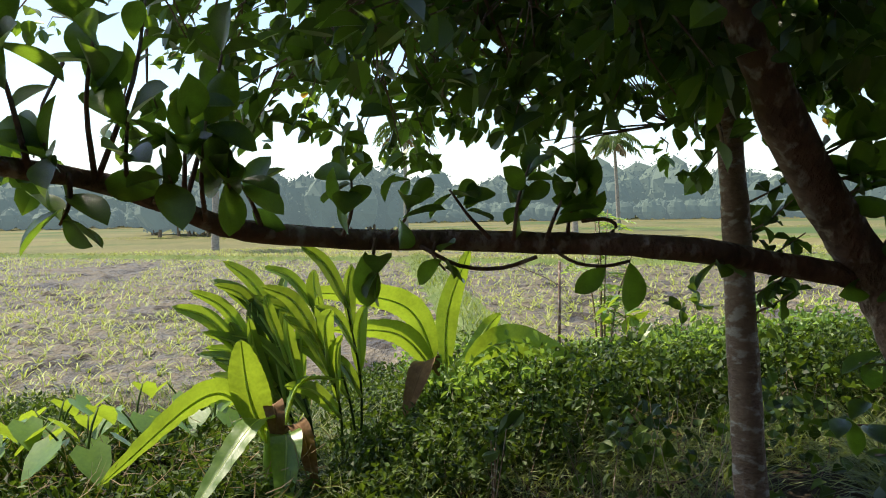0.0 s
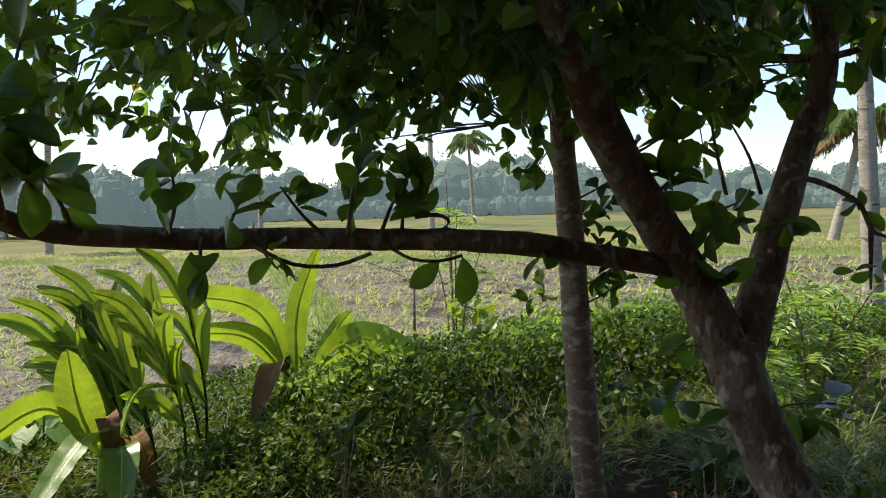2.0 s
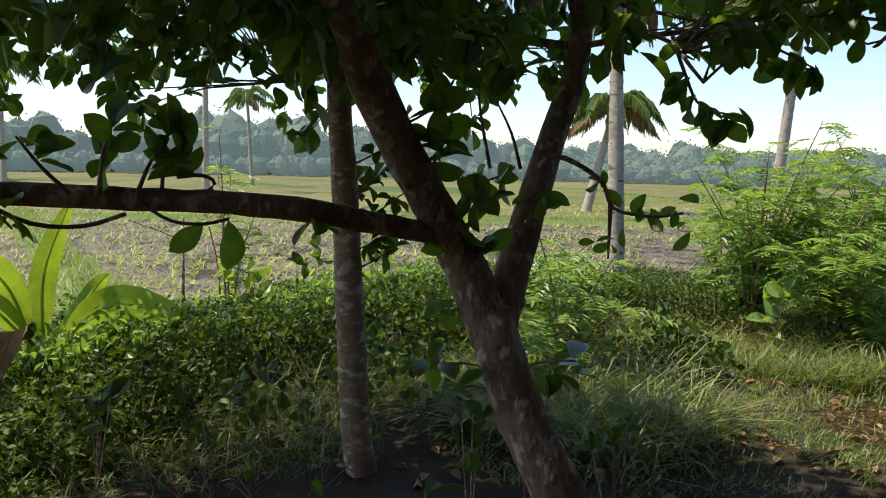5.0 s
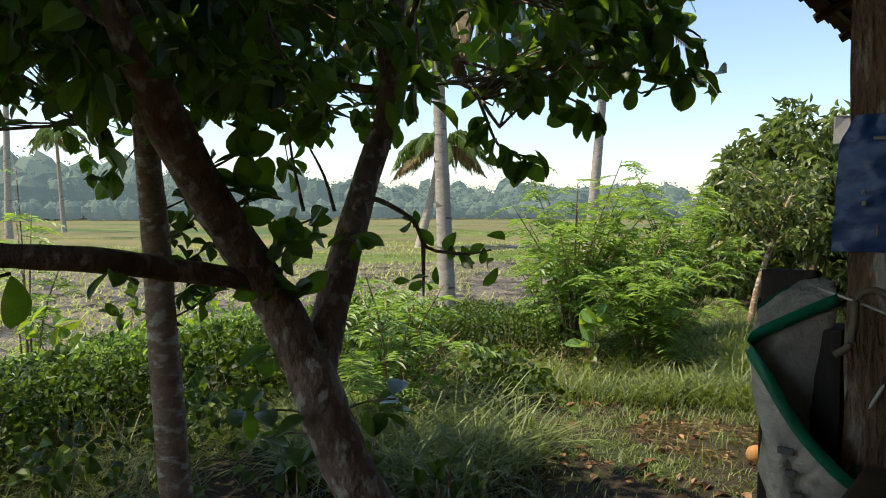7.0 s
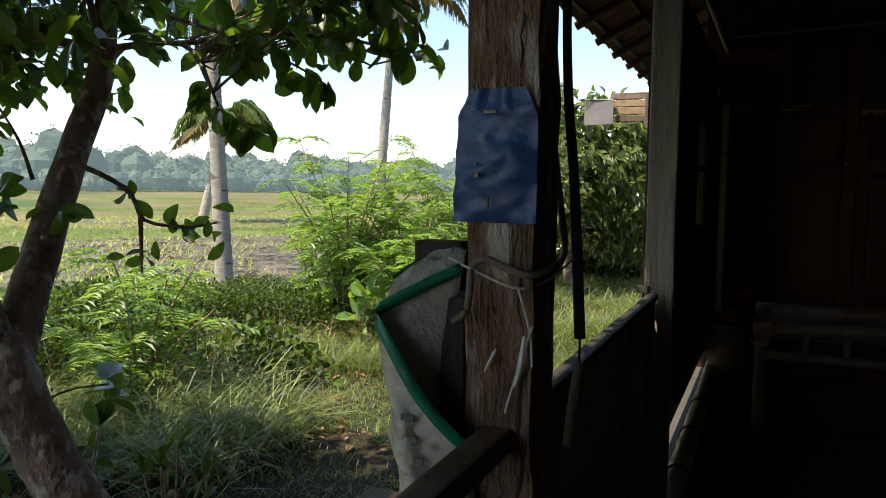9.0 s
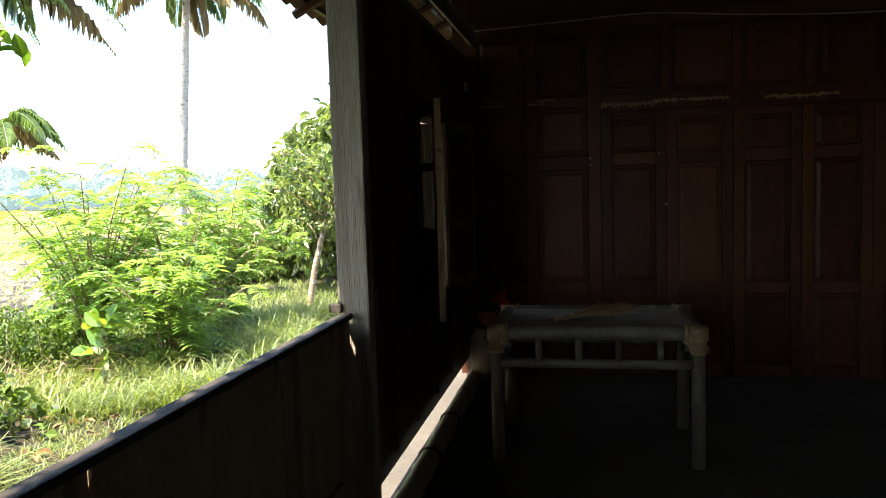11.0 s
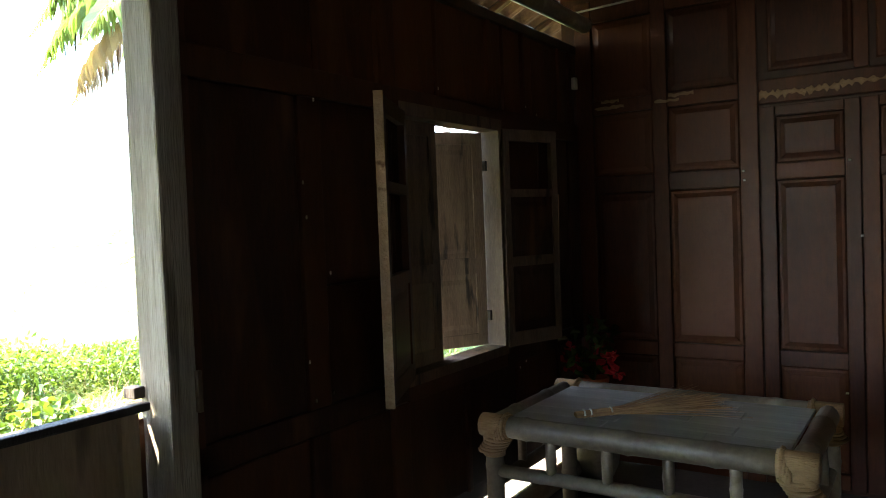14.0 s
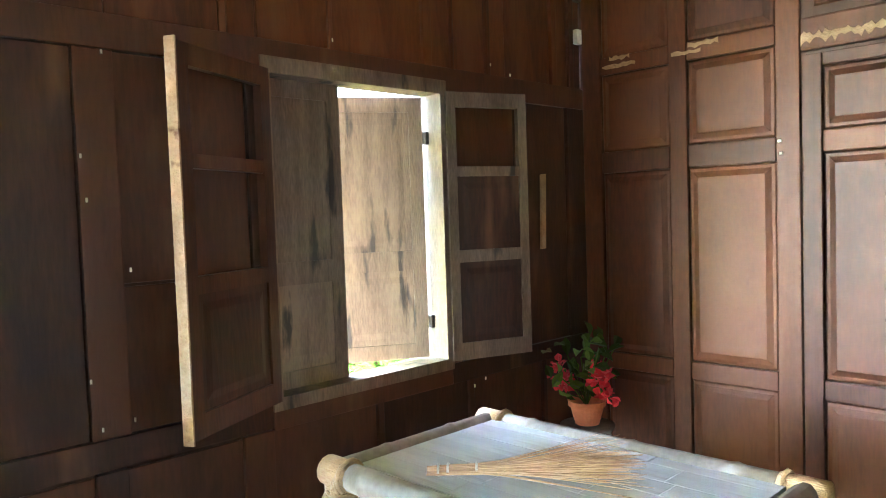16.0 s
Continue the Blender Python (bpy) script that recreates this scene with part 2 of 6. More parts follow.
def tube(pts, radii, sides=8, cap=True, lump=0.0):
    p = np.asarray(pts, float)
    r = np.broadcast_to(np.asarray(radii, float), (len(p),))
    d = unit(np.gradient(p, axis=0))
    ref = np.array((.31, .17, .93)) if abs(d[len(d) // 2][2]) < .8 else np.array((.9, .3, .1))
    a = unit(np.cross(d, ref))
    b = np.cross(d, a)
    ang = np.linspace(0, 2 * np.pi, sides, endpoint=False)
    k = 1 + (lump * (rng.random((len(p), sides)) - .5) if lump else 0)
    v = p[:, None] + (np.cos(ang)[None, :, None] * a[:, None] + np.sin(ang)[None, :, None] * b[:, None]) * (r[:, None] * k)[..., None]
    v = v.reshape(-1, 3)
    i = np.arange(len(p) - 1)[:, None] * sides
    j = np.arange(sides)[None]
    j2 = (j + 1) % sides
    f = np.stack([i + j, i + j2, i + sides + j2, i + sides + j], -1).reshape(-1, 4)
    f = np.concatenate([f[:, [0, 1, 2]], f[:, [0, 2, 3]]])
    if cap:
        e = len(v)
        v = np.concatenate([v, p[:1], p[-1:]])
        j = np.arange(sides)
        j2 = (j + 1) % sides
        o = (len(p) - 1) * sides
        f = np.concatenate([f, np.stack([j2, j, np.full(sides, e)], -1), np.stack([o + j, o + j2, np.full(sides, e + 1)], -1)])
    return v, f


def leaf_shape(widths, fold=.25, droop=.15):
    """A folded blade one long: half widths at even steps, fold along the rib, droop of the tip."""
    n = len(widths)
    t = np.linspace(0, 1, n + 2)
    v = [(0, 0, 0)]
    for x, w in zip(t[1:-1], widths):
        z = -droop * x * x
        v += [(x, w, z + fold * w), (x, 0, z), (x, -w, z + fold * w)]
    v.append((1, 0, -droop))
    f = [(0, 2, 1), (0, 3, 2)]
    for k in range(n - 1):
        a = 1 + 3 * k
        f += [(a, a + 1, a + 4), (a, a + 4, a + 3), (a + 1, a + 2, a + 5), (a + 1, a + 5, a + 4)]
    a = 1 + 3 * (n - 1)
    e = a + 3
    f += [(a, a + 1, e), (a + 1, a + 2, e)]
    return np.array(v, float), np.array(f)


OVAL = leaf_shape((.52, .95, .92), .22, .18)
ROUND = leaf_shape((.56, .87, 1.0, .80), .16, .16)
OVAL_FINE = leaf_shape((.36, .60, .80, .94, 1.0, .97, .84, .58), .14, .14)
LANCE = leaf_shape((.9, .8), .3, .3)
CHIP = (np.array([(0, 0, 0), (.5, .5, .06), (1, 0, -.1), (.5, -.5, .06)], float), np.array([(0, 2, 1), (0, 3, 2)]))
SPIKE = (np.array([(0, .5, 0), (0, -.5, 0), (1.0, 0, .35)], float), np.array([(0, 1, 2)]))
BLADE = (np.array([(0, .5, 0), (0, -.5, 0), (.45, .45, .08), (.45, -.45, .08), (.76, .3, .28), (.76, -.3, .28), (.90, 0, .56)], float),
         np.array([(0, 1, 3), (0, 3, 2), (2, 3, 5), (2, 5, 4), (4, 5, 6)]))


def cloud(c, d, up, length, width, shape):
    """Many leaves at once: bases c, directions d, rough upper sides up."""
    tv, tf = shape
    d = unit(d)
    side = unit(np.cross(up, d))
    nrm = np.cross(d, side)
    length, width = np.broadcast_to(length, (len(c),)), np.broadcast_to(width, (len(c),))
    v = (c[:, None] + tv[None, :, :1] * d[:, None] * length[:, None, None] + tv[None, :, 1:2] * side[:, None] * width[:, None, None]
         + tv[None, :, 2:] * nrm[:, None] * length[:, None, None])
    f = tf[None] + (np.arange(len(c)) * len(tv))[:, None, None]
    return v.reshape(-1, 3), f.reshape(-1, 3)


def rand_dir(n, z=0.0):
    d = rng.normal(size=(n, 3))
    d[:, 2] += z
    return unit(d)


def ribbon(path, widths, side, fold=.25, across=4, ripple=0.0):
    """A long leaf along a path, folded along its rib, with a little ripple."""
    p = np.asarray(path, float)
    w = np.asarray(widths, float)
    d = unit(np.gradient(p, axis=0))
    s = unit(np.cross(np.cross(d, np.broadcast_to(np.asarray(side, float), d.shape)), d))
    nrm = np.cross(s, d)
    nrm *= np.sign(nrm[:, 2:].mean() + 1e-6)
    k = np.linspace(-1, 1, across + 1)
    rip = ripple * np.sin(np.arange(len(p)) * 2.1)[:, None] * np.abs(k)[None] ** 2
    v = p[:, None] + s[:, None] * (k[None, :, None] * w[:, None, None]) + nrm[:, None] * ((np.abs(k)[None] * w[:, None] * fold + rip)[..., None])
    i = np.arange(len(p) - 1)[:, None] * (across + 1)
    j = np.arange(across)[None]
    f = np.stack([i + j, i + j + 1, i + across + 2 + j, i + across + 1 + j], -1).reshape(-1, 4)
    return v.reshape(-1, 3), f


def box(x0, x1, y0, y1, z0, z1):
    v = [(x, y, z) for z in (z0, z1) for y in (y0, y1) for x in (x0, x1)]
    f = [(0, 2, 3, 1), (4, 5, 7, 6), (0, 1, 5, 4), (2, 6, 7, 3), (0, 4, 6, 2), (1, 3, 7, 5)]
    return np.array(v, float), np.array(f)


def block(name, x0, x1, y0, y1, z0, z1, mat, parent=None, bevel=.004, wear=0.0):
    """A timber piece with rounded edges, its origin at its middle; wear moves its corners a little."""
    c = Vector(((x0 + x1) / 2, (y0 + y1) / 2, (z0 + z1) / 2))
    bm = bmesh.new()
    bmesh.ops.create_cube(bm, size=1)
    for v in bm.verts:
        v.co = Vector((v.co.x * (x1 - x0), v.co.y * (y1 - y0), v.co.z * (z1 - z0)))
        if wear:
            v.co += Vector(rng.normal(size=3) * wear)
    if bevel:
        bmesh.ops.bevel(bm, geom=bm.edges[:], offset=bevel, segments=2, affect='EDGES', profile=.6)
    me = bpy.data.meshes.new(name)
    bm.to_mesh(me)
    bm.free()
    me.materials.append(mat)
    ob = new(name, me)
    ob.location = c
    if parent:
        ob.parent = parent
        ob.matrix_parent_inverse = parent.matrix_basis.inverted()
    return ob


def raised_panel(name, axis, plane, u0, u1, z0, z1, mat, parent, depth=.012, margin=.045):
    """A panel with a raised field, on the plane axis = plane; its face looks to -y (axis y) or +x (axis x)."""
    v, f = [], []
    rings = ((0, -.004), (.008, depth * .2), (margin * .45, depth * .25), (margin, depth), (margin + .006, depth))
    for inset, out in rings:
        a, b, c, d = u0 + inset, u1 - inset, z0 + inset, z1 - inset
        for u, z in ((a, c), (b, c), (b, d), (a, d)):
            v.append((u, plane - out, z) if axis == "y" else (plane + out, u, z))
    for k in range(len(rings) - 1):
        for j in range(4):
            q = [4 * k + j, 4 * k + (j + 1) % 4, 4 * k + 4 + (j + 1) % 4, 4 * k + 4 + j]
            f.append(q)
    f.append([16, 17, 18, 19])
    mid = ((u0 + u1) / 2, plane, (z0 + z1) / 2) if axis == "y" else (plane, (u0 + u1) / 2, (z0 + z1) / 2)
    ob = Soup().add(v, f).make(name, [mat], None, at=mid)
    ob.parent = parent
    ob.matrix_parent_inverse = parent.matrix_basis.inverted()
    return ob


def anchor(name, x, y, z, label, category, group="", kind=""):
    e = new(name)
    e.empty_display_size = .1
    e.location = (x, y, z)
    bpy.context.view_layer.update()
    return tagged(e, label, category, group, kind)


def hang(ob, parent):
    ob.parent = parent
    ob.matrix_parent_inverse = parent.matrix_basis.inverted()
    return ob


# ---- the lie of the land ----
BUNDS = [((-52, -29), (-15, 28)), ((-8.6, 3.4), (-30, 5.6)), ((-30, 16), (-7, 33)), ((-75, -20), (-28, 55)), ((-46, 2), (-28, 18)),
         ((-16, 27), (-5, 44)), ((-26, -18), (-8, -14)), ((-110, -20), (-50, 80)), ((-60, 8), (-95, 14)), ((-20, 40), (-50, 60))]


def field_edge(y):
    """The x at which the verge ends and the wet field begins."""
    return np.interp(y, (-60, -6, 3, 8, 12, 15.5, 18, 60), (-9.5, -7.4, -7.7, -8.8, -8.5, -5.4, -4.2, -3.0))


def land(x, y):
    x, y = np.asarray(x, float), np.asarray(y, float)
    edge = field_edge(y)
    k = np.clip((-x - 3.0) / np.maximum(-edge - 3.0 + .8, .5), 0, 1)
    north = np.clip((y - 6) / 8, 0, 1)
    z = -.10 - .34 * np.maximum(k * k * (3 - 2 * k), north * .75)
    for (ax, ay), (bx, by) in BUNDS:
        dx, dy = bx - ax, by - ay
        t = np.clip(((x - ax) * dx + (y - ay) * dy) / (dx * dx + dy * dy), 0, 1)
        dist = np.hypot(x - ax - t * dx, y - ay - t * dy)
        z = z + .17 * np.exp(-(dist / .38) ** 2)
    return z


def bund_near(x, y):
    best = np.full(np.shape(x), 99.0)
    for (ax, ay), (bx, by) in BUNDS:
        dx, dy = bx - ax, by - ay
        t = np.clip(((x - ax) * dx + (y - ay) * dy) / (dx * dx + dy * dy), 0, 1)
        best = np.minimum(best, np.hypot(x - ax - t * dx, y - ay - t * dy))
    return best


def build_ground():
    xs = np.concatenate([-np.geomspace(900, 45, 16), np.linspace(-44, -22, 66)[:-1], np.linspace(-22, 1.5, 130), np.geomspace(2.5, 900, 16)])
    ys = np.concatenate([-np.geomspace(900, 22, 16), np.linspace(-20, 22, 220), np.linspace(22.6, 60, 70), np.geomspace(64, 900, 14)])
    gx, gy = np.meshgrid(xs, ys)
    gz = land(gx, gy)
    inside = (gx < field_edge(gy) - .3) & (gx > -45) & (np.abs(gy) < 60)
    clod = np.array([noise.noise(Vector((a * 1.7, b * 1.7, 0))) * .07 + noise.noise(Vector((a * 4.5, b * 4.5, 3))) * .085 for a, b in zip(gx.ravel(), gy.ravel())]).reshape(gx.shape)
    gz = gz + np.where(inside, clod, clod * .5)
    gz = np.where((gx > -.3) & (gx < 5) & (gy > -5) & (gy < 12), -.35, gz)
    v = np.stack([gx, gy, gz], -1).reshape(-1, 3)
    nx, ny = len(xs), len(ys)
    i = np.arange(ny - 1)[:, None] * nx
    j = np.arange(nx - 1)[None]
    f = np.stack([i + j, i + j + 1, i + nx + j + 1, i + nx + j], -1).reshape(-1, 4)
    cx, cy = v[f].mean(1)[:, 0], v[f].mean(1)[:, 1]
    wob = np.array([noise.noise(Vector((a * .35, b * .35, 9))) for a, b in zip(cx, cy)])
    near_bund = bund_near(cx, cy)
    s = Soup()
    s.add(v, f)
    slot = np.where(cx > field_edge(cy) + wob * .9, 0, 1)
    far = np.hypot(cx, cy) > 46 + wob * 6
    # beyond the first long bund the plots are greener
    beyond = (cx + 33) * 57 - (cy + 0) * 37 < -60
    slot = np.where((slot == 1) & (far | (beyond & (wob > -.1))), 2, slot)
    slot = np.where((slot != 0) & (near_bund < .55), 3, slot)
    s.s = [np.concatenate([slot, slot])]
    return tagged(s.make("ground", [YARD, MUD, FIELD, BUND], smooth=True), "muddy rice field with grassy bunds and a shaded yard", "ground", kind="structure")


build_ground()


# ---- house: floor, low wall, posts, walls, roof ----
def build_shell():
    s = Soup()
    s.add(*box(-.04, 4.6, -3.2, 7.78, -.34, 0)).add(*box(-.30, -.042, 4.86, 10.2, -.36, -.004))
    tagged(s.make("floor", [CONCRETE]), "dark packed floor of the house", "floor", kind="structure")

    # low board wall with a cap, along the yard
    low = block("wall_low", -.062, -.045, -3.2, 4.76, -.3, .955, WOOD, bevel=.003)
    tagged(low, "low brown board wall with a dark cap", "wall", kind="structure")
    block("cap", -.046, .004, 2.37, 4.75, .984, 1.008, BLACK_WOOD, low, .006)
    block("cap", -.09, .06, -3.2, 2.255, .985, 1.02, WOOD_WORN, low, .008)
    tagged(block("rail_hand", .098, .142, -3.2, 2.256, 1.108, 1.145, WOOD_WORN, None, .006, .001), "worn brown timber rail ending at the pillar", "rail", kind="structure")
    y = -3.2
    k = 0
    while y < 4.7:
        w = min((.43, .55, .38, .62)[k % 4], 4.73 - y)
        block("board", -.045, -.030 + .004 * (k % 2), y + .004, y + w - .004, .02, .983, PLY, low, .004)
        y += w
        k += 1
    for y in (-2.4, -1.1, .3, 1.6, 2.95, 4.18, 4.66):
        block("stud", -.026, .0, y, y + .055, .0, .984, PLY, low, .004)
    block("rail", -.026, -.004, -3.2, 4.6, .30, .37, PLY, low, .004)

    # pillar and far post
    p = Soup()
    zs = np.linspace(-.3, 2.5, 36)
    ring = []
    for z in zs:
        for a, b in ((.066, 2.26), (.118, 2.258), (.17, 2.26), (.172, 2.31), (.17, 2.365), (.118, 2.366), (.066, 2.365), (.064, 2.31)):
            ring.append((a + rng.normal() * .0022, b + rng.normal() * .0022, z))
    f = [(8 * i + j, 8 * i + (j + 1) % 8, 8 * i + 8 + (j + 1) % 8, 8 * i + 8 + j) for i in range(len(zs) - 1) for j in range(8)]
    p.add(ring, f)
    pil = tagged(p.make("pillar", [PILLAR]), "old split brown timber pillar with pale stains", "pillar", kind="structure")
    tagged(block("post_board", .021, .064, 2.264, 2.34, -.3, 1.33, BLACK_WOOD, None, .005, .001), "dark upright board beside the pillar", "board", kind="structure")
    for a, b, c, d in ((.150, 1.0, 1.42, .010), (.147, 1.66, 1.95, .012), (.125, .98, 1.12, .007)):
        pts = [(a + rng.normal() * .004, 2.2595, z) for z in np.linspace(b, c, 14)]
        hang(Soup().add(*tube(pts, .0012 + rng.random(14) * d * .35, 5)).make("split", [BLACK_WOOD]), pil)
    hang(block("brace", .09, .15, 2.36, 2.66, 1.86, 1.92, BLACK_WOOD, None, .005), pil)
    tagged(block("post_outer", -.10, -.012, 2.42, 2.48, -.2, 1.40, BLACK_WOOD, None, .006, .002), "blackened upright board outside the low wall", "post", kind="structure")
    post = block("post", -.06, .065, 4.765, 4.86, -.3, 2.5, WOOD_GREY, None, .008, .002)
    tagged(post, "grey weathered timber post", "post", kind="structure")
    block("bracket", -.09, -.04, 4.73, 4.765, 1.012, 1.045, BLACK_WOOD, post, .004)
    block("splinter", .065, .079, 4.85, 4.868, .96, 1.08, WOOD_WORN, post, .003)

    # plates and roof timbers
    tagged(block("beam_plate", -.09, .03, -3.2, 4.76, 2.46, 2.56, WOOD, None, .008), "dark timber wall plate under the eave", "beam", kind="structure")
    pts = [(.10, y, 2.585 + .01 * math.sin(y)) for y in np.linspace(4.2, 7.7, 16)]
    tagged(Soup().add(*tube(pts, .045, 10)).make("beam_bamboo", [BAMBOO], smooth=True), "greenish bamboo beam along the wall top", "beam", kind="structure")

    # roof: sheet over the rooms, real tiles where the eave is seen
    slope = math.tan(radians(26))
    rz = lambda x: 2.6 + (x + .82) * slope
    r = Soup()
    v = [(x, y, rz(x) + dz) for x, y in ((-.68, -3.4), (2.3, -3.4), (2.3, 10.6), (-.68, 10.6)) for dz in (.05, .075)]
    r.add(v, [(0, 2, 4, 6), (1, 7, 5, 3), (0, 1, 3, 2), (2, 3, 5, 4), (4, 5, 7, 6), (6, 7, 1, 0)])
    v = [(x, y, rz(2.3) - (x - 2.3) * slope + dz) for x, y in ((2.3, -3.4), (5.2, -3.4), (5.2, 10.6), (2.3, 10.6)) for dz in (.05, .075)]
    r.add(v, [(0, 2, 4, 6), (1, 7, 5, 3), (0, 1, 3, 2), (2, 3, 5, 4), (4, 5, 7, 6), (6, 7, 1, 0)])
    roof = tagged(r.make("roof", [ROOF_TILE]), "weathered clay tile roof with a deep eave", "roof", kind="structure")
    u = np.linspace(0, 1, 9)
    prof = [(a * .235, .022 * math.sin(a * 2 * math.pi) + (.02 if a > .9 else 0)) for a in u]
    tv = [(x, a, b + t) for t in (0, .012) for x in (0, .29) for a, b in prof]
    n = len(prof)
    tf = []
    for k in range(n - 1):
        tf += [(k, k + 1, n + k + 1, n + k), (2 * n + k, 3 * n + k, 3 * n + k + 1, 2 * n + k + 1), (k, 2 * n + k, 2 * n + k + 1, k + 1)]
    tile0 = None
    for row in range(4):
        for col in range(30):
            x, y = -.82 + row * .24, 4.4 + col * .205
            if tile0 is None:
                tile0 = Soup().add(tv, tf).make("tile", [ROOF_TILE], smooth=False)
                ob = tile0
            else:
                ob = new("tile", tile0.data)
            ob.matrix_basis = pose(x, y + rng.normal() * .004, rz(x) + .028 + rng.normal() * .003, 0, -26 + rng.normal() * .8, rng.normal() * .8)
            ob.parent = roof
    for x in np.arange(-.74, .4, .24):
        hang(block("batten", x, x + .03, -3.3, 10.5, rz(x) - .012, rz(x) + .018, WOOD, None, 0), roof)
    for y in np.arange(-3.0, 10.6, .62):
        hang(Soup().add(*tube([(-.80, y, rz(-.8) - .045), (2.25, y, rz(2.25) - .045)], .028, 6)).make("rafter", [WOOD]), roof)

    # closing walls behind the camera and beyond
    # the east wall is unseen, made pale to bounce light onto the west wall
    tagged(block("wall_east", 4.6, 4.7, -3.2, 7.78, -.3, 3.9, BOUNCE_PLASTER, None, 0), "plain pale unseen wall closing the room, bounces light to the west wall", "wall", kind="structure")
    tagged(block("wall_south", -.05, 4.6, -3.3, -3.2, -.3, 3.9, WOOD, None, .004), "dark board wall closing the room", "wall", kind="structure")
    tagged(block("post_corner", -.085, .02, -3.3, -3.18, -.3, 2.5, WOOD_GREY, None, .006), "grey timber corner post", "post", kind="structure")
    tagged(block("wall_west_far", -.09, .0, 7.85, 10.4, -.4, 2.56, WOOD, None, 0), "dark outer board wall beyond the room", "wall", kind="structure")


def build_west_wall():
    w = Soup()
    # backing boards round the window opening
    for y0, y1, z0, z1 in ((4.86, 5.95, .14, 2.5), (6.80, 7.78, .14, 2.5), (5.95, 6.80, .14, .80), (5.95, 6.80, 1.97, 2.5)):
        w.add(*box(-.085, -.02, y0, y1, z0, z1))
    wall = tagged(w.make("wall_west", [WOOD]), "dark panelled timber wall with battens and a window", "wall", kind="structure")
    B = lambda n, y0, y1, z0, z1, m, out=.0, inn=-.02, bev=.004: block(n, inn, out, y0, y1, z0, z1, m, wall, bev)
    B("rail", 4.87, 7.77, 1.925, 2.025, WOOD, .006)
    B("rail", 4.87, 5.95, .745, .835, WOOD, .004)
    B("rail", 6.80, 7.77, .735, .82, WOOD, .004)
    B("rail", 5.95, 6.80, .735, .80, WOOD, .004)
    B("rail", 4.87, 7.77, 2.45, 2.5, WOOD, .008)
    B("stile", 4.875, 4.93, .22, 2.45, WOOD, .004)
    B("stile", 5.375, 5.485, .835, 1.925, WOOD, .003)
    B("stile", 5.90, 5.965, .835, 1.925, WOOD, .003)
    B("stile", 6.795, 6.86, .82, 1.925, WOOD, .003)
    B("stile", 7.63, 7.77, .82, 1.925, WOOD, .004)
    # large middle panels
    for y0, y1, z0, z1 in ((4.93, 5.375, .835, 1.925), (5.485, 5.90, .835, 1.26), (5.485, 5.90, 1.265, 1.925), (6.86, 7.24, .82, 1.925), (7.25, 7.63, .82, 1.925)):
        block("panel", -.02, -.010 - .002 * (rng.random()), y0 + .002, y1 - .002, z0 + .002, z1 - .002, WOOD, wall, .003)
    # upper reddish boards and battens
    edges = (4.93, 5.47, 5.82, 5.955, 6.25, 6.70, 6.86, 7.2, 7.55, 7.77)
    for a, b in zip(edges, edges[1:]):
        block("board", -.02, -.012 + .004 * (rng.random() > .5), a + .002, b - .002, 2.028, 2.448, WOOD_RED, wall, .003)
    for y0, y1 in ((5.845, 5.94), (6.235, 6.252), (6.69, 6.735), (6.845, 6.86), (7.06, 7.085), (7.52, 7.56), (7.66, 7.70)):
        B("batten", y0, y1, 2.02, 2.45, WOOD_RED, .006)
    # lower boards and battens
    for a, b in ((4.93, 5.38), (5.47, 5.84), (5.95, 6.4), (6.42, 6.9), (6.92, 7.4), (7.42, 7.77)):
        block("board", -.02, -.012, a, b, .225, .732, WOOD, wall, .003)
    for y0, y1 in ((5.38, 5.47), (5.84, 5.95), (6.395, 6.425), (6.895, 6.925), (7.395, 7.425)):
        B("batten", y0, y1, .22, .74, WOOD, .004)
    # nails and flakes of pale paint on the battens
    for y, z in ((5.38, 1.62), (5.39, 1.5), (5.40, .86), (5.49, .87), (5.50, 1.30), (6.245, 2.05), (7.08, 2.06), (7.21, 2.03), (5.45, 1.91), (5.375, 1.0), (6.92, .7), (6.99, .72)):
        block("flake", .003, .008, y, y + .006, z, z + .013, PAPER, wall, .002)
    tagged(block("splint", .004, .016, 7.40, 7.43, 1.26, 1.60, WOOD_RAW, None, .003, .004), "bare wood splint stuck on the wall", "splint")
    tagged(block("switch_box", .004, .03, 7.695, 7.735, 2.235, 2.305, PAPER, None, .004), "small white switch box high on the wall", "switch")


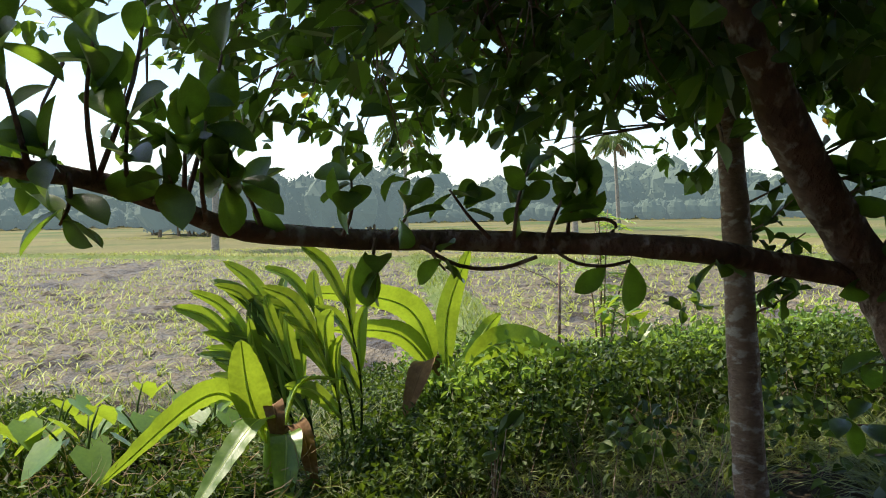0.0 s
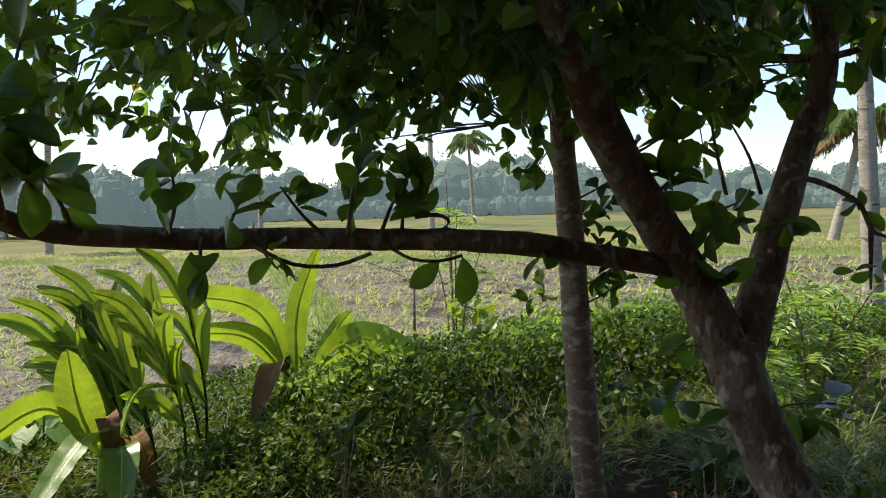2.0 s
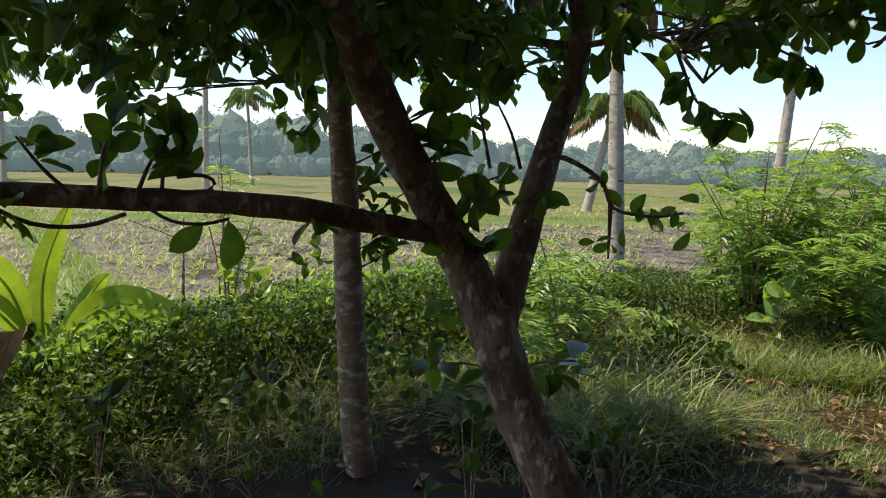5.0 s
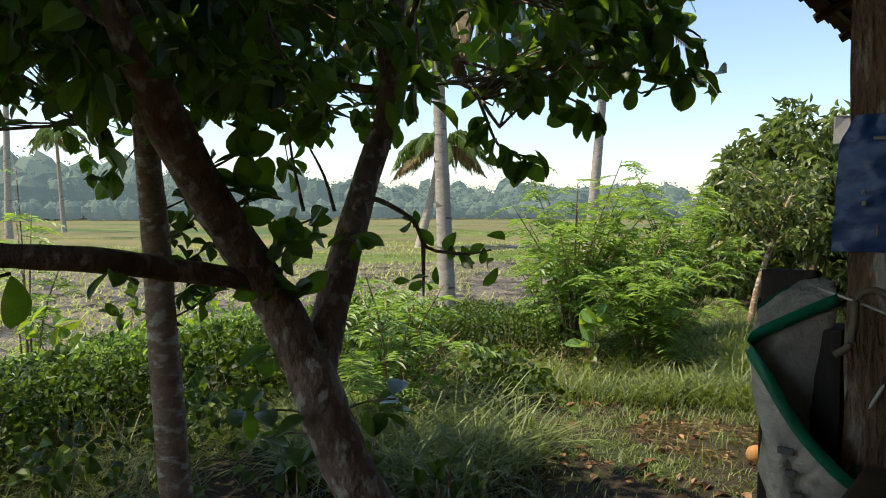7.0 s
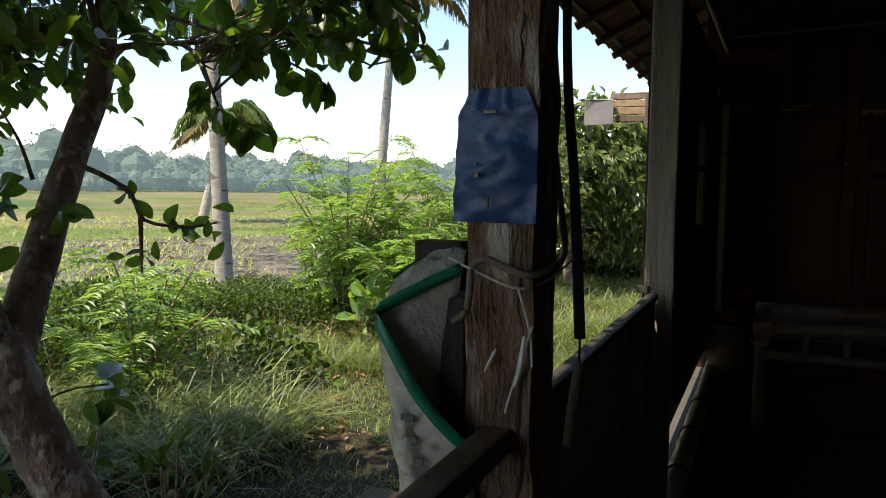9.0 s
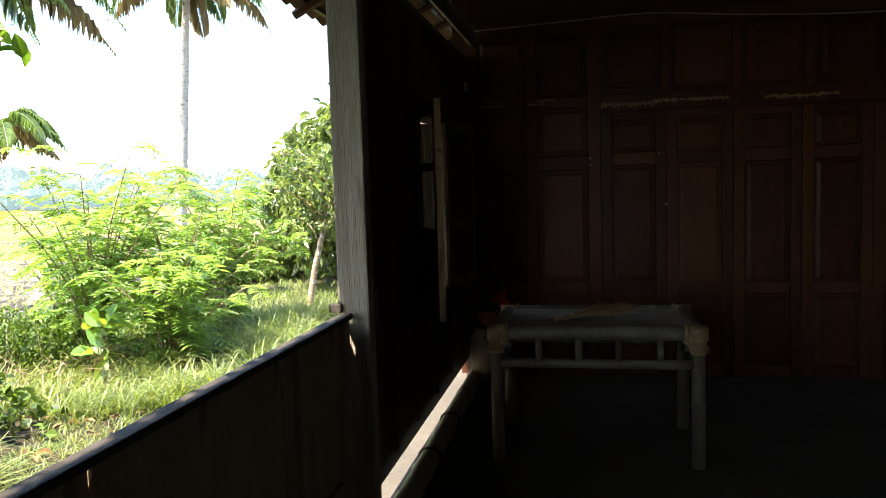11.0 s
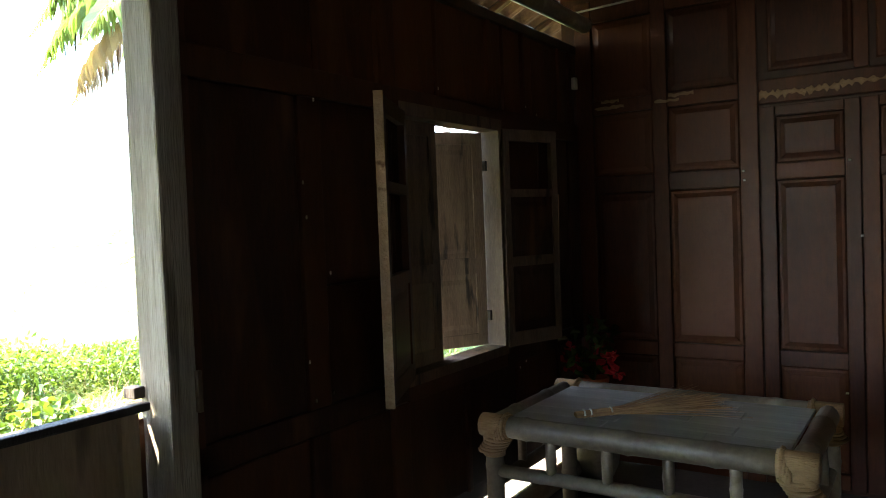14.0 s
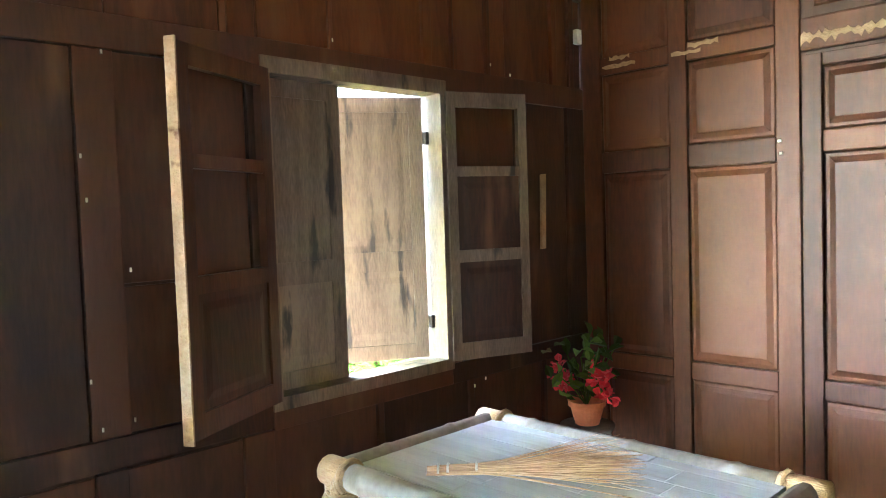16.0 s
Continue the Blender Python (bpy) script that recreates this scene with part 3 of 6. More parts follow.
def build_window():
    fr = Soup()
    for y0, y1, z0, z1 in ((5.95, 5.985, .80, 1.97), (6.765, 6.80, .80, 1.97), (5.985, 6.765, .80, .845), (5.985, 6.765, 1.915, 1.97)):
        fr.add(*box(-.10, .012, y0, y1, z0, z1))
    win = tagged(fr.make("window_1", [WOOD_WORN]), "worn timber window with inner glazed leaves and outer shutters", "window", kind="structure")

    def leaf(name, width, height, hinge, deg, mat, rows, stile=.055, open_=(), inner=None):
        """A leaf that runs along its own +y from the hinge; rows are the heights of its rails."""
        s = Soup()
        s.add(*box(-.014, .014, 0, stile, 0, height)).add(*box(-.014, .014, width - stile, width, 0, height))
        for z0, z1 in rows:
            s.add(*box(-.0135, .0135, stile, width - stile, z0, z1))
        ob = s.make(name, [mat])
        m = pose(*hinge, 0, 0, deg)
        for k, ((a, b), (c, d)) in enumerate(zip(rows, rows[1:])):
            if k in open_:
                continue
            t = Soup().add(*box(-.006, .006, stile - .004, width - stile + .004, b - .004, c + .004))
            v, f = [], []
            for dx, ins in ((.0061, .006), (.0061, .026), (.0095, .050)):
                v += [(dx, stile + ins, b + ins), (dx, width - stile - ins, b + ins), (dx, width - stile - ins, c - ins), (dx, stile + ins, c - ins)]
            f = [(4 * k2 + j, 4 * k2 + (j + 1) % 4, 4 * k2 + 4 + (j + 1) % 4, 4 * k2 + 4 + j) for k2 in (0, 1) for j in range(4)] + [(8, 9, 10, 11)]
            t.add(v, f)
            t.add(np.array(v) * (-1, 1, 1), [q[::-1] for q in f])
            g = t.make("panel", [inner or mat])
            g.parent = ob
        ob.matrix_basis = m
        ob.parent = win
        return ob

    H3 = ((0, .07), (.40, .45), (.75, .79), (1.03, 1.09))
    H2 = ((0, .06), (.36, .44), (1.0, 1.06))
    H2B = ((0, .07), (.37, .45), (1.02, 1.10))
    # inner leaves, swung into the room; outer shutters, one shut, one ajar
    a = leaf("shutter", .455, 1.09, (.012, 5.965, .835), 206, WOOD, H3, .05, (1, 2))
    tagged(a, "inner dark window leaf standing open into the room")
    block_edge = Soup().add(*box(-.017, .017, .455, .462, -.01, 1.10)).make("edge", [WOOD_RAW])
    block_edge.parent = a
    b = leaf("shutter", .37, 1.09, (.012, 6.79, .835), -20, WOOD_WORN, H3, .040, (2,), WOOD)
    tagged(b, "inner dark window leaf folded against the wall")
    tagged(leaf("shutter", .345, 1.10, (-.082, 5.975, .835), 0, WOOD_WORN, H2B), "weathered outer shutter, shut")
    tagged(leaf("shutter", .418, 1.06, (-.085, 6.748, .85), 180 - 31, WOOD_WORN, H2), "weathered outer shutter standing ajar")
    for z in (.97, 1.72):
        block("hinge", -.09, -.06, 6.748, 6.768, z, z + .05, BLACK_WOOD, win, .003)


def build_north_wall():
    Y = 7.78
    s = Soup().add(*box(-.09, 4.6, Y + .012, Y + .08, -.3, 3.9))
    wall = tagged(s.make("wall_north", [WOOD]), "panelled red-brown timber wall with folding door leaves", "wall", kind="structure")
    P = lambda n, x0, x1, z0, z1, m=WOOD_RED, out=.012, bev=.005: block(n, x0, x1, Y - out, Y + .012, z0, z1, m, wall, bev, .0008)
    # fixed bay
    for x0, x1 in ((.0, .105), (.465, .548), (.935, 1.03)):
        P("stile", x0, x1, .0, 2.75)
    for z0, z1 in ((.0, .10), (.655, .735), (1.605, 1.705), (2.075, 2.155), (2.62, 2.75)):
        for x0, x1 in ((.107, .463), (.55, .933)):
            P("rail", x0, x1, z0, z1, out=.010)
    for x0, x1 in ((.105, .465), (.548, .935)):
        for z0, z1 in ((.10, .655), (.735, 1.605), (1.705, 2.075), (2.155, 2.62)):
            raised_panel("panel", "y", Y + .004, x0 + .002, x1 - .002, z0 + .002, z1 - .002, WOOD_RED, wall, .014)
    # folding leaves
    x = 1.038
    while x < 4.5:
        w = .475
        P("stile", x, x + .075, .02, 2.015, WOOD_RED, .016)
        P("stile", x + w - .075, x + w - .006, .02, 2.015, WOOD_RED, .016)
        for z0, z1 in ((.02, .10), (.645, .725), (1.63, 1.715), (1.965, 2.015)):
            P("rail", x + .077, x + w - .077, z0, z1, WOOD_RED, .014)
        for z0, z1 in ((.10, .645), (.725, 1.63), (1.715, 1.965)):
            raised_panel("panel", "y", Y + .002, x + .077, x + w - .077, z0 + .002, z1 - .002, WOOD_RED, wall, .014)
        x += w
    P("lintel", 1.032, 4.55, 2.03, 2.16, WOOD_RED, .022, .01)
    x = 1.05
    while x < 4.5:
        raised_panel("panel", "y", Y + .002, x + .03, x + .43, 2.20, 2.62, WOOD_RED, wall, .014)
        P("stile", x + .432, x + .498, 2.162, 2.66, WOOD_RED)
        x += .5
    P("rail", 1.032, 4.55, 2.662, 2.75, WOOD_RED)
    # bare wood where the lintel and the sills have split away
    def flaking(x0, x1, z, h, n):
        xs = np.linspace(x0, x1, n)
        up = z + h * (.15 + .85 * rng.random(n))
        dn = z - h * (.05 + .95 * rng.random(n) ** 2)
        v = [(a, Y - .0255, b) for a, b in zip(xs, dn)] + [(a, Y - .0245, b) for a, b in zip(xs, up)] + [(a, Y - .010, b + .004) for a, b in zip(xs, up)]
        f = [(i, i + 1, n + i + 1, n + i) for i in range(n - 1)] + [(n + i, n + i + 1, 2 * n + i + 1, 2 * n + i) for i in range(n - 1)]
        hang(Soup().add(v, f).make("bare_patch", [WOOD_RAW]), wall)
    flaking(1.04, 1.42, 2.075, .030, 34)
    flaking(1.42, 1.95, 2.09, .024, 40)
    flaking(2.2, 2.7, 2.08, .022, 36)
    for x0, x1, z in ((.12, .30, 2.10), (.16, .27, 2.135), (.48, .62, 2.10), (.56, .70, 2.13)):
        xs = np.linspace(x0, x1, 9)
        v = [(a, Y - .0135, z + rng.normal() * .004) for a in xs] + [(a, Y - .0135, z + .012 + rng.random() * .012) for a in xs]
        hang(Soup().add(v, [(i, i + 1, 10 + i, 9 + i) for i in range(8)]).make("bare_patch", [WOOD_RAW]), wall)
    for x, z in ((.945, 1.68), (.95, 1.63), (1.42, .52), (1.5, 1.32), (1.45, 1.70)):
        block("flake", x, x + .015, Y - .022, Y - .014, z, z + .012, PAPER, wall, .003)
    # cable along the wall top
    pts = smooth_path([(.04, 7.70, 2.68), (.7, 7.69, 2.70), (1.4, 7.69, 2.72), (2.1, 7.69, 2.66), (3.0, 7.69, 2.62), (4.5, 7.70, 2.66)], 40)
    tagged(Soup().add(*tube(pts, .006, 6)).make("cable", [WIRE]), "thin grey cable strung along the wall top", "cable")


# ---- things in the room ----
def pole(p, q, r, nodes=4, sides=12):
    """A bamboo pole with swollen nodes."""
    p, q = np.array(p, float), np.array(q, float)
    t, rad = [0], [r]
    marks = (np.arange(nodes) + .5 + rng.normal(size=nodes) * .12) / nodes
    for m in marks:
        w = .012 / np.linalg.norm(q - p)
        t += [m - 2 * w, m - w * .5, m, m + w * .5, m + 2 * w]
        rad += [r, r * 1.07, r * 1.10, r * 1.05, r * .99]
    t.append(1)
    rad.append(r)
    t = np.clip(np.array(t), 0, 1)
    return tube(p + (q - p) * t[:, None], rad, sides)


def build_table():
    X0, X1, Y0, Y1, Z = .435, 1.48, 5.885, 6.545, .712
    e = anchor("bamboo_table", (X0 + X1) / 2, (Y0 + Y1) / 2, 0, "aged bamboo table with rattan-bound corners and slatted top", "table")
    def part(name, soup, mats, smooth=True, label=""):
        ob = hang(soup.make(name, mats, smooth=smooth), e)
        return tagged(ob, label) if label else ob
    R = .040
    for p, q, k in (((X0, Y0, Z), (X1, Y0, Z), 3), ((X0, Y1, Z), (X1, Y1, Z), 3), ((X0, Y0, Z), (X0, Y1, Z), 2), ((X1, Y0, Z), (X1, Y1, Z), 2)):
        part("frame_pole", Soup().add(*pole(p, q, R - (.002 if p[0] == q[0] else 0), k)), [BAMBOO])
    for x in (X0, X1):
        for y in (Y0, Y1):
            part("leg", Soup().add(*pole((x, y, 0), (x, y, Z - .02), .034, 3)), [BAMBOO])
            dx = -1 if x == X1 else 1
            dy = -1 if y == Y1 else 1
            s = Soup()
            n = 9
            for k in range(n):
                a = k / (n - 1)
                s.add(*tube(np.array([(x, y, Z)]) + np.array([(.055 * dx * (1 - a) - .01 * dx * a, 0, -.09 * a)]) + .0465 * np.array(
                    [(math.sin(u) * a * 0 + 0, math.cos(u), math.sin(u)) if a < .45 else (math.cos(u), math.sin(u), 0) for u in np.linspace(0, 2 * math.pi, 15)]), .0075, 5, cap=False))
            v, f = tube([(x - .045 * dx, y, Z), (x + .07 * dx, y, Z)], .0435, 14)
            s.add(v, f)
            v, f = tube([(x, y, Z + .02), (x, y, Z - .11)], (.0415, .0405), 14)
            s.add(v, f)
            part("binding", s, [BINDING], True, "ochre rattan binding")
    for y in (Y0, Y1):
        part("stretcher", Soup().add(*pole((X0, y, .545), (X1, y, .545), .025, 3)), [BAMBOO])
        for x in np.linspace(X0, X1, 6)[1:-1]:
            part("spindle", Soup().add(*pole((x + .02, y, .555), (x + .02, y, Z - .02), .019, 1, 8)), [BAMBOO])
    for x in (X0, X1):
        part("stretcher", Soup().add(*pole((x, Y0, .50), (x, Y1, .50), .023, 2)), [BAMBOO])
        for y in np.linspace(Y0, Y1, 4)[1:-1]:
            part("spindle", Soup().add(*pole((x, y, .51), (x, y, Z - .02), .018, 1, 8)), [BAMBOO])
    # slats of split bamboo, butted at two joints
    y = Y0 + .042
    k = 0
    xs = (X0 + .04, X0 + .37 + .02, X0 + .74, X1 - .04)
    while y < Y1 - .06:
        w = .085 + .03 * rng.random()
        w = min(w, Y1 - .042 - y)
        off = .10 * math.sin(k * 2.3)
        cuts = (xs[0], xs[1] + off * .3, xs[2] + off, xs[3])
        for a, b in zip(cuts, cuts[1:]):
            block("slat", a + .001, b - .001, y + .0002, y + w - .0002, Z + .012, Z + .024 + rng.random() * .0009, BAMBOO_MAT, e, .002)
        y += w
        k += 1
    for x in (X0 + .37, X0 + .74):
        part("bearer", Soup().add(*pole((x, Y0, Z - .005), (x, Y1, Z - .005), .018, 2)), [BAMBOO])

    # stick broom lying on it
    b = Soup()
    a0, a1 = np.array((.735, 5.95, .757)), np.array((1.06, 6.23, .768))
    ax = unit(a1 - a0)
    sd = np.array((-ax[1], ax[0], 0))
    for k in range(280):
        o = rng.normal(size=2) * (.008, .006)
        sp = o[0] * 9 + rng.normal() * .025
        ln = .40 + .16 * rng.random()
        p0 = a0 + sd * o[0] + (0, 0, abs(o[1]) + .004)
        p1 = a0 + ax * ln * .35 + sd * (o[0] * 1.6) + (0, 0, .006 + abs(o[1]))
        p2 = a0 + ax * ln + sd * sp + (0, 0, .004 + rng.random() * .035)
        b.add(*tube(smooth_path([p0, p1, p2], 6), (.0019, .0019, .0017, .0015, .0012, .0007), 4))
    for d in (.03, .055, .13):
        c = a0 + ax * d
        b.add(*tube([c + sd * math.cos(u) * .019 + np.array((0, 0, .012 + math.sin(u) * .014)) for u in np.linspace(0, 2 * math.pi, 12)], .0035, 5, cap=False), slot=1)
    tagged(b.make("broom", [BROOM, STRING], smooth=False), "stick broom of brown palm ribs lying on the table", "broom")


def build_floor_log():
    s = Soup().add(*pole((.090, 4.90, .056), (.065, 7.70, .056), .056, 6, 14))
    log = tagged(s.make("bamboo_log", [BAMBOO_PALE], smooth=True), "thick pale bamboo lying on the floor along the wall", "bamboo")
    for y in (5.05, 5.72, 6.35):
        hang(Soup().add(*tube([(.090 - .0089 * (y - 4.9) + .060 * math.cos(u), y + .01 * math.sin(3 * u), .056 + .060 * math.sin(u)) for u in np.linspace(0, 2 * math.pi, 16)], .009, 6, cap=False)).make("tie", [BLACK_WOOD]), log)


def build_flower_pot():
    st = [(.0, .10), (.06, .125), (.20, .15), (.34, .13), (.41, .105), (.43, .125), (.445, .125), (.445, .0)]
    x, y = .17, 7.50
    def lathe(profile, n=24, z=0.0):
        a = np.linspace(0, 2 * np.pi, n, endpoint=False)
        v = [(x + r * math.cos(u), y + r * math.sin(u), z + h) for h, r in profile for u in a]
        f = [(k * n + j, k * n + (j + 1) % n, k * n + n + (j + 1) % n, k * n + n + j) for k in range(len(profile) - 1) for j in range(n)]
        return v, f
    tagged(Soup().add(*lathe([(.0, .0)] + st)).make("pot_stand", [STONE_POT], smooth=True), "round grey clay jar used as a stand", "jar")
    e = anchor("flower_pot", x, y, .445, "small terracotta pot of red flowers on a clay jar", "potted plant")
    hang(Soup().add(*lathe([(0, 0), (0, .055), (.085, .078), (.085, .086), (.11, .088), (.11, .078), (.085, .072), (.08, 0)], z=.447)).make("pot", [TERRACOTTA], smooth=False), e)
    s = Soup()
    n = 60
    c = np.stack([x + rng.normal(size=n) * .07, y + rng.normal(size=n) * .07, .58 + rng.random(n) * .26], -1)
    s.add(*cloud(c, rand_dir(n, .2), rand_dir(n, 1.5), .06 + .03 * rng.random(n), .022, OVAL))
    for p in c[::4]:
        s.add(*tube([(x, y, .53), (.5 * (x + p[0]), .5 * (y + p[1]), .5 * (.5 + p[2]) + .03), p], .003, 4))
    hang(s.make("leaves", [HERB]), e)
    for dx, dy, z in ((-.12, -.04, .66), (-.10, -.02, .60), (.10, -.07, .63), (.13, -.03, .62), (-.13, .01, .56), (.15, -.05, .56), (.02, .04, .64)):
        k = 14
        c = np.array((x + dx, y + dy, z + .045)) + rng.normal(size=(k, 3)) * .014
        hang(Soup().add(*cloud(c, rand_dir(k, .3), rand_dir(k, 1), .042, .02, OVAL)).make("flower", [RED]), e)


# ---- things on the pillar and the low wall ----
def build_pillar_things():
    # blue plastic pouch nailed to the pillar
    nu, nv = 14, 20
    v = []
    for j in range(nv):
        t = j / (nv - 1)
        z = 1.444 + .190 * t
        shrink = 0 if t < .80 else (t - .80) / .20
        x0, x1 = .047 + .010 * t + .018 * shrink, .174 - .018 * shrink
        for i in range(nu):
            s = i / (nu - 1)
            bulge = .010 * math.sin(s * math.pi) * math.sin(min(1, t * 1.2) * math.pi) + .0055 * noise.noise(Vector((s * 4, t * 7, 2))) + .004 * noise.noise(Vector((s * 9, t * 12, 6))) + .004 * math.exp(-((t - .84) / .03) ** 2) - .003 * math.exp(-((t - .30) / .02) ** 2)
            v.append((x0 + (x1 - x0) * s, 2.2535 - .004 - bulge, z))
    f = [(j * nu + i, j * nu + i + 1, (j + 1) * nu + i + 1, (j + 1) * nu + i) for j in range(nv - 1) for i in range(nu - 1)]
    back = np.array(v)
    back[:, 1] = 2.2565
    s = Soup().add(v, f).add(back, [q[::-1] for q in f])
    rim = [j * nu for j in range(nv)] + [(nv - 1) * nu + i for i in range(nu)] + [(nv - 1 - j) * nu + nu - 1 for j in range(nv)] + [nu - 1 - i for i in range(nu)]
    vv = np.concatenate([np.array(v)[rim], back[rim]])
    m = len(rim)
    s.add(vv, [(i, (i + 1) % m, m + (i + 1) % m, m + i) for i in range(m)])
    pouch = tagged(s.make("pouch", [BLUE], smooth=True), "crumpled blue plastic pouch nailed to the pillar", "pouch")
    for x, z, w, h in ((.087, 1.524, .005, .006), (.088, 1.508, .006, .007), (.107, 1.466, .003, .016), (.10, 1.597, .02, .005)):
        hang(block("patch", x, x + w, 2.2295, 2.2345 if z > 1.46 else 2.236, z, z + h, BAMBOO_PALE if z > 1.48 else RUBBER, None, .0015), pouch)

    # hose looped round the pillar, with white string
    pts = smooth_path([(.134, 2.385, 2.35), (.138, 2.388, 1.76), (.164, 2.39, 1.52), (.183, 2.375, 1.40), (.183, 2.29, 1.378), (.165, 2.247, 1.372), (.13, 2.242, 1.382), (.105, 2.240, 1.392),
                       (.085, 2.235, 1.38), (.082, 2.232, 1.34), (.078, 2.228, 1.315), (.060, 2.226, 1.300)], 70)
    tagged(Soup().add(*tube(pts, .0054, 9)).make("hose", [RUBBER], smooth=True), "dusty brown hose looped round the pillar", "hose")
    s = Soup()
    for a in ([(.02, 2.30, 1.385), (.09, 2.245, 1.372), (.15, 2.246, 1.352), (.178, 2.30, 1.36), (.20, 2.36, 1.385)],
              [(.15, 2.249, 1.352), (.168, 2.25, 1.29), (.172, 2.252, 1.24)], [(.172, 2.25, 1.30), (.14, 2.245, 1.19), (.135, 2.246, 1.17)]):
        s.add(*tube(smooth_path(a, 14), .0018, 5))
    s.add(*tube(smooth_path([(.162, 2.246, 1.285), (.157, 2.245, 1.24), (.148, 2.247, 1.21)], 8), (.003, .004, .005, .005, .005, .004, .004, .002), 5))
    s.add(*tube(smooth_path([(.118, 2.25, 1.262), (.11, 2.25, 1.245), (.10, 2.251, 1.225)], 6), (.001, .003, .003, .003, .003, .001), 5))
    tagged(s.make("string", [STRING]), "loose white plastic string tied on the pillar", "string")

    # woven sack hung open beside the pillar
    mouth = smooth_path([(.055, 2.27, 1.375), (.0, 2.235, 1.345), (-.045, 2.20, 1.312), (-.02, 2.185, 1.27), (.03, 2.19, 1.19), (.09, 2.215, 1.125), (.075, 2.28, 1.15), (.045, 2.31, 1.25), (.04, 2.31, 1.35)], 36)
    rows = [mouth]
    base = np.array((.035, 2.245, .86))
    cen = mouth.mean(0)
    for k in range(1, 15):
        t = k / 14
        ring = []
        for i, p in enumerate(mouth):
            a = 2 * np.pi * i / len(mouth)
            flat = np.array((base[0] + .05 * math.cos(a + 2.4), base[1] + .045 * math.sin(a + 2.4), base[2]))
            q = p * (1 - t) + flat * t
            q = q + np.array((noise.noise(Vector((a * 1.5, t * 6, 1))), noise.noise(Vector((a * 1.5, t * 6, 5))), 0)) * .016 * math.sin(math.pi * min(t * 1.3, 1))
            ring.append(q)
        rows.append(np.array(ring))
    # the back of the bag stands up behind the mouth
    n = len(mouth)
    v = np.concatenate(rows)
    f = [(k * n + i, k * n + (i + 1) % n, (k + 1) * n + (i + 1) % n, (k + 1) * n + i) for k in range(len(rows) - 1) for i in range(24)]
    s = Soup().add(v, f)
    flap = []
    for k in range(8):
        t = k / 7
        for i in range(14):
            u = i / 13
            low = np.array((-.045, 2.20, 1.312)) * (1 - u) + np.array((.055, 2.27, 1.372)) * u
            high = np.array((-.052, 2.255, 1.352)) * (1 - u) + np.array((.03, 2.35, 1.395)) * u
            q = low * (1 - t) + high * t + np.array((0, 0, .018 * math.sin(math.pi * u) * t + .010 * noise.noise(Vector((u * 4, t * 4, 3)))))
            flap.append(q)
    ff = [(k * 14 + i, k * 14 + i + 1, k * 14 + i + 15, k * 14 + i + 14) for k in range(7) for i in range(13)]
    s.add(flap, ff)
    sack = tagged(s.make("sack", [SACK], smooth=True), "half-open woven plastic sack with a green hem", "sack")
    sol = sack.modifiers.new("thick", 'SOLIDIFY')
    sol.thickness = .0015
    hem = mouth[:26]
    w = np.full(len(hem), .0085)
    v, f = ribbon(hem + np.array((.002, -.006, 0)), w, (0, .2, 1), .1, 2)
    hh = hang(Soup().add(v, f).make("hem", [GREEN_HEM], smooth=True), sack)
    hh.modifiers.new("thick", 'SOLIDIFY').thickness = .002
    tagged(hh, "bright green hem")
    v, f = ribbon(smooth_path([(-.052, 2.255, 1.352), (-.02, 2.29, 1.378), (.03, 2.345, 1.392)], 12), np.full(12, .006), (0, -.3, 1), .1, 2)
    hang(Soup().add(v, f).make("hem", [GREEN_HEM], smooth=True), sack)
    for k in range(5):
        z = 1.16 - k * .032
        x0 = .0 + k * .006
        hang(block("print_bar", x0, x0 + .022 - .003 * (k % 2), 2.178 + k * .0035, 2.181 + k * .0035, z, z + .010, INK, None, .001), sack)

    # pole hanging by a cord outside the low wall
    s = Soup().add(*tube(smooth_path([(.184, 2.335, 2.45), (.186, 2.345, 1.75), (.197, 2.37, 1.50), (.207, 2.39, 1.26)], 20), np.linspace(.0058, .0090, 20), 9))
    tagged(s.make("pole", [BLACK_WOOD], smooth=True), "dark wooden pole hung beside the pillar", "pole")
    s = Soup().add(*tube([(.207, 2.39, 1.262), (.206, 2.392, 1.215)], .002, 5)).add(*tube([(.206, 2.392, 1.222), (.200, 2.385, 1.16), (.194, 2.372, 1.09)], (.0075, .008, .007), 8), slot=1)
    tagged(s.make("cord", [BLACK_WOOD, RUBBER]), "short stick hung on a cord below the pole", "stick")


def build_neighbour_roof():
    e = anchor("lean_to", -1.1, 10.8, -.43, "end of a timber lean-to roof with a grey sheet", "shed")
    for k, (z, m) in enumerate(((2.60, WOOD_WORN), (2.51, WOOD_RAW), (2.42, WOOD_RAW), (2.33, WOOD_WORN))):
        hang(block("plank", -1.42 + .02 * k, .2, 10.56, 10.60 + .005 * k, z - .04, z + .035, m, None, .004, .004), e)
    hang(block("sheet", -1.72, -1.38, 10.50, 10.512, 2.27, 2.55, ZINC, None, .002, .012), e)
    hang(block("rafter", -1.0, -.92, 10.5, 12.2, 2.2, 2.62, WOOD_WORN, None, .005), e)
    hang(block("post", -1.02, -.9, 11.9, 12.02, -.5, 2.6, WOOD_WORN, None, .006), e)
    hang(block("post", -.30, -.18, 10.62, 10.74, -.5, 2.6, WOOD_WORN, None, .006), e)


build_shell()
build_west_wall()
build_window()
build_north_wall()
build_table()
build_floor_log()
build_flower_pot()
build_pillar_things()
build_neighbour_roof()


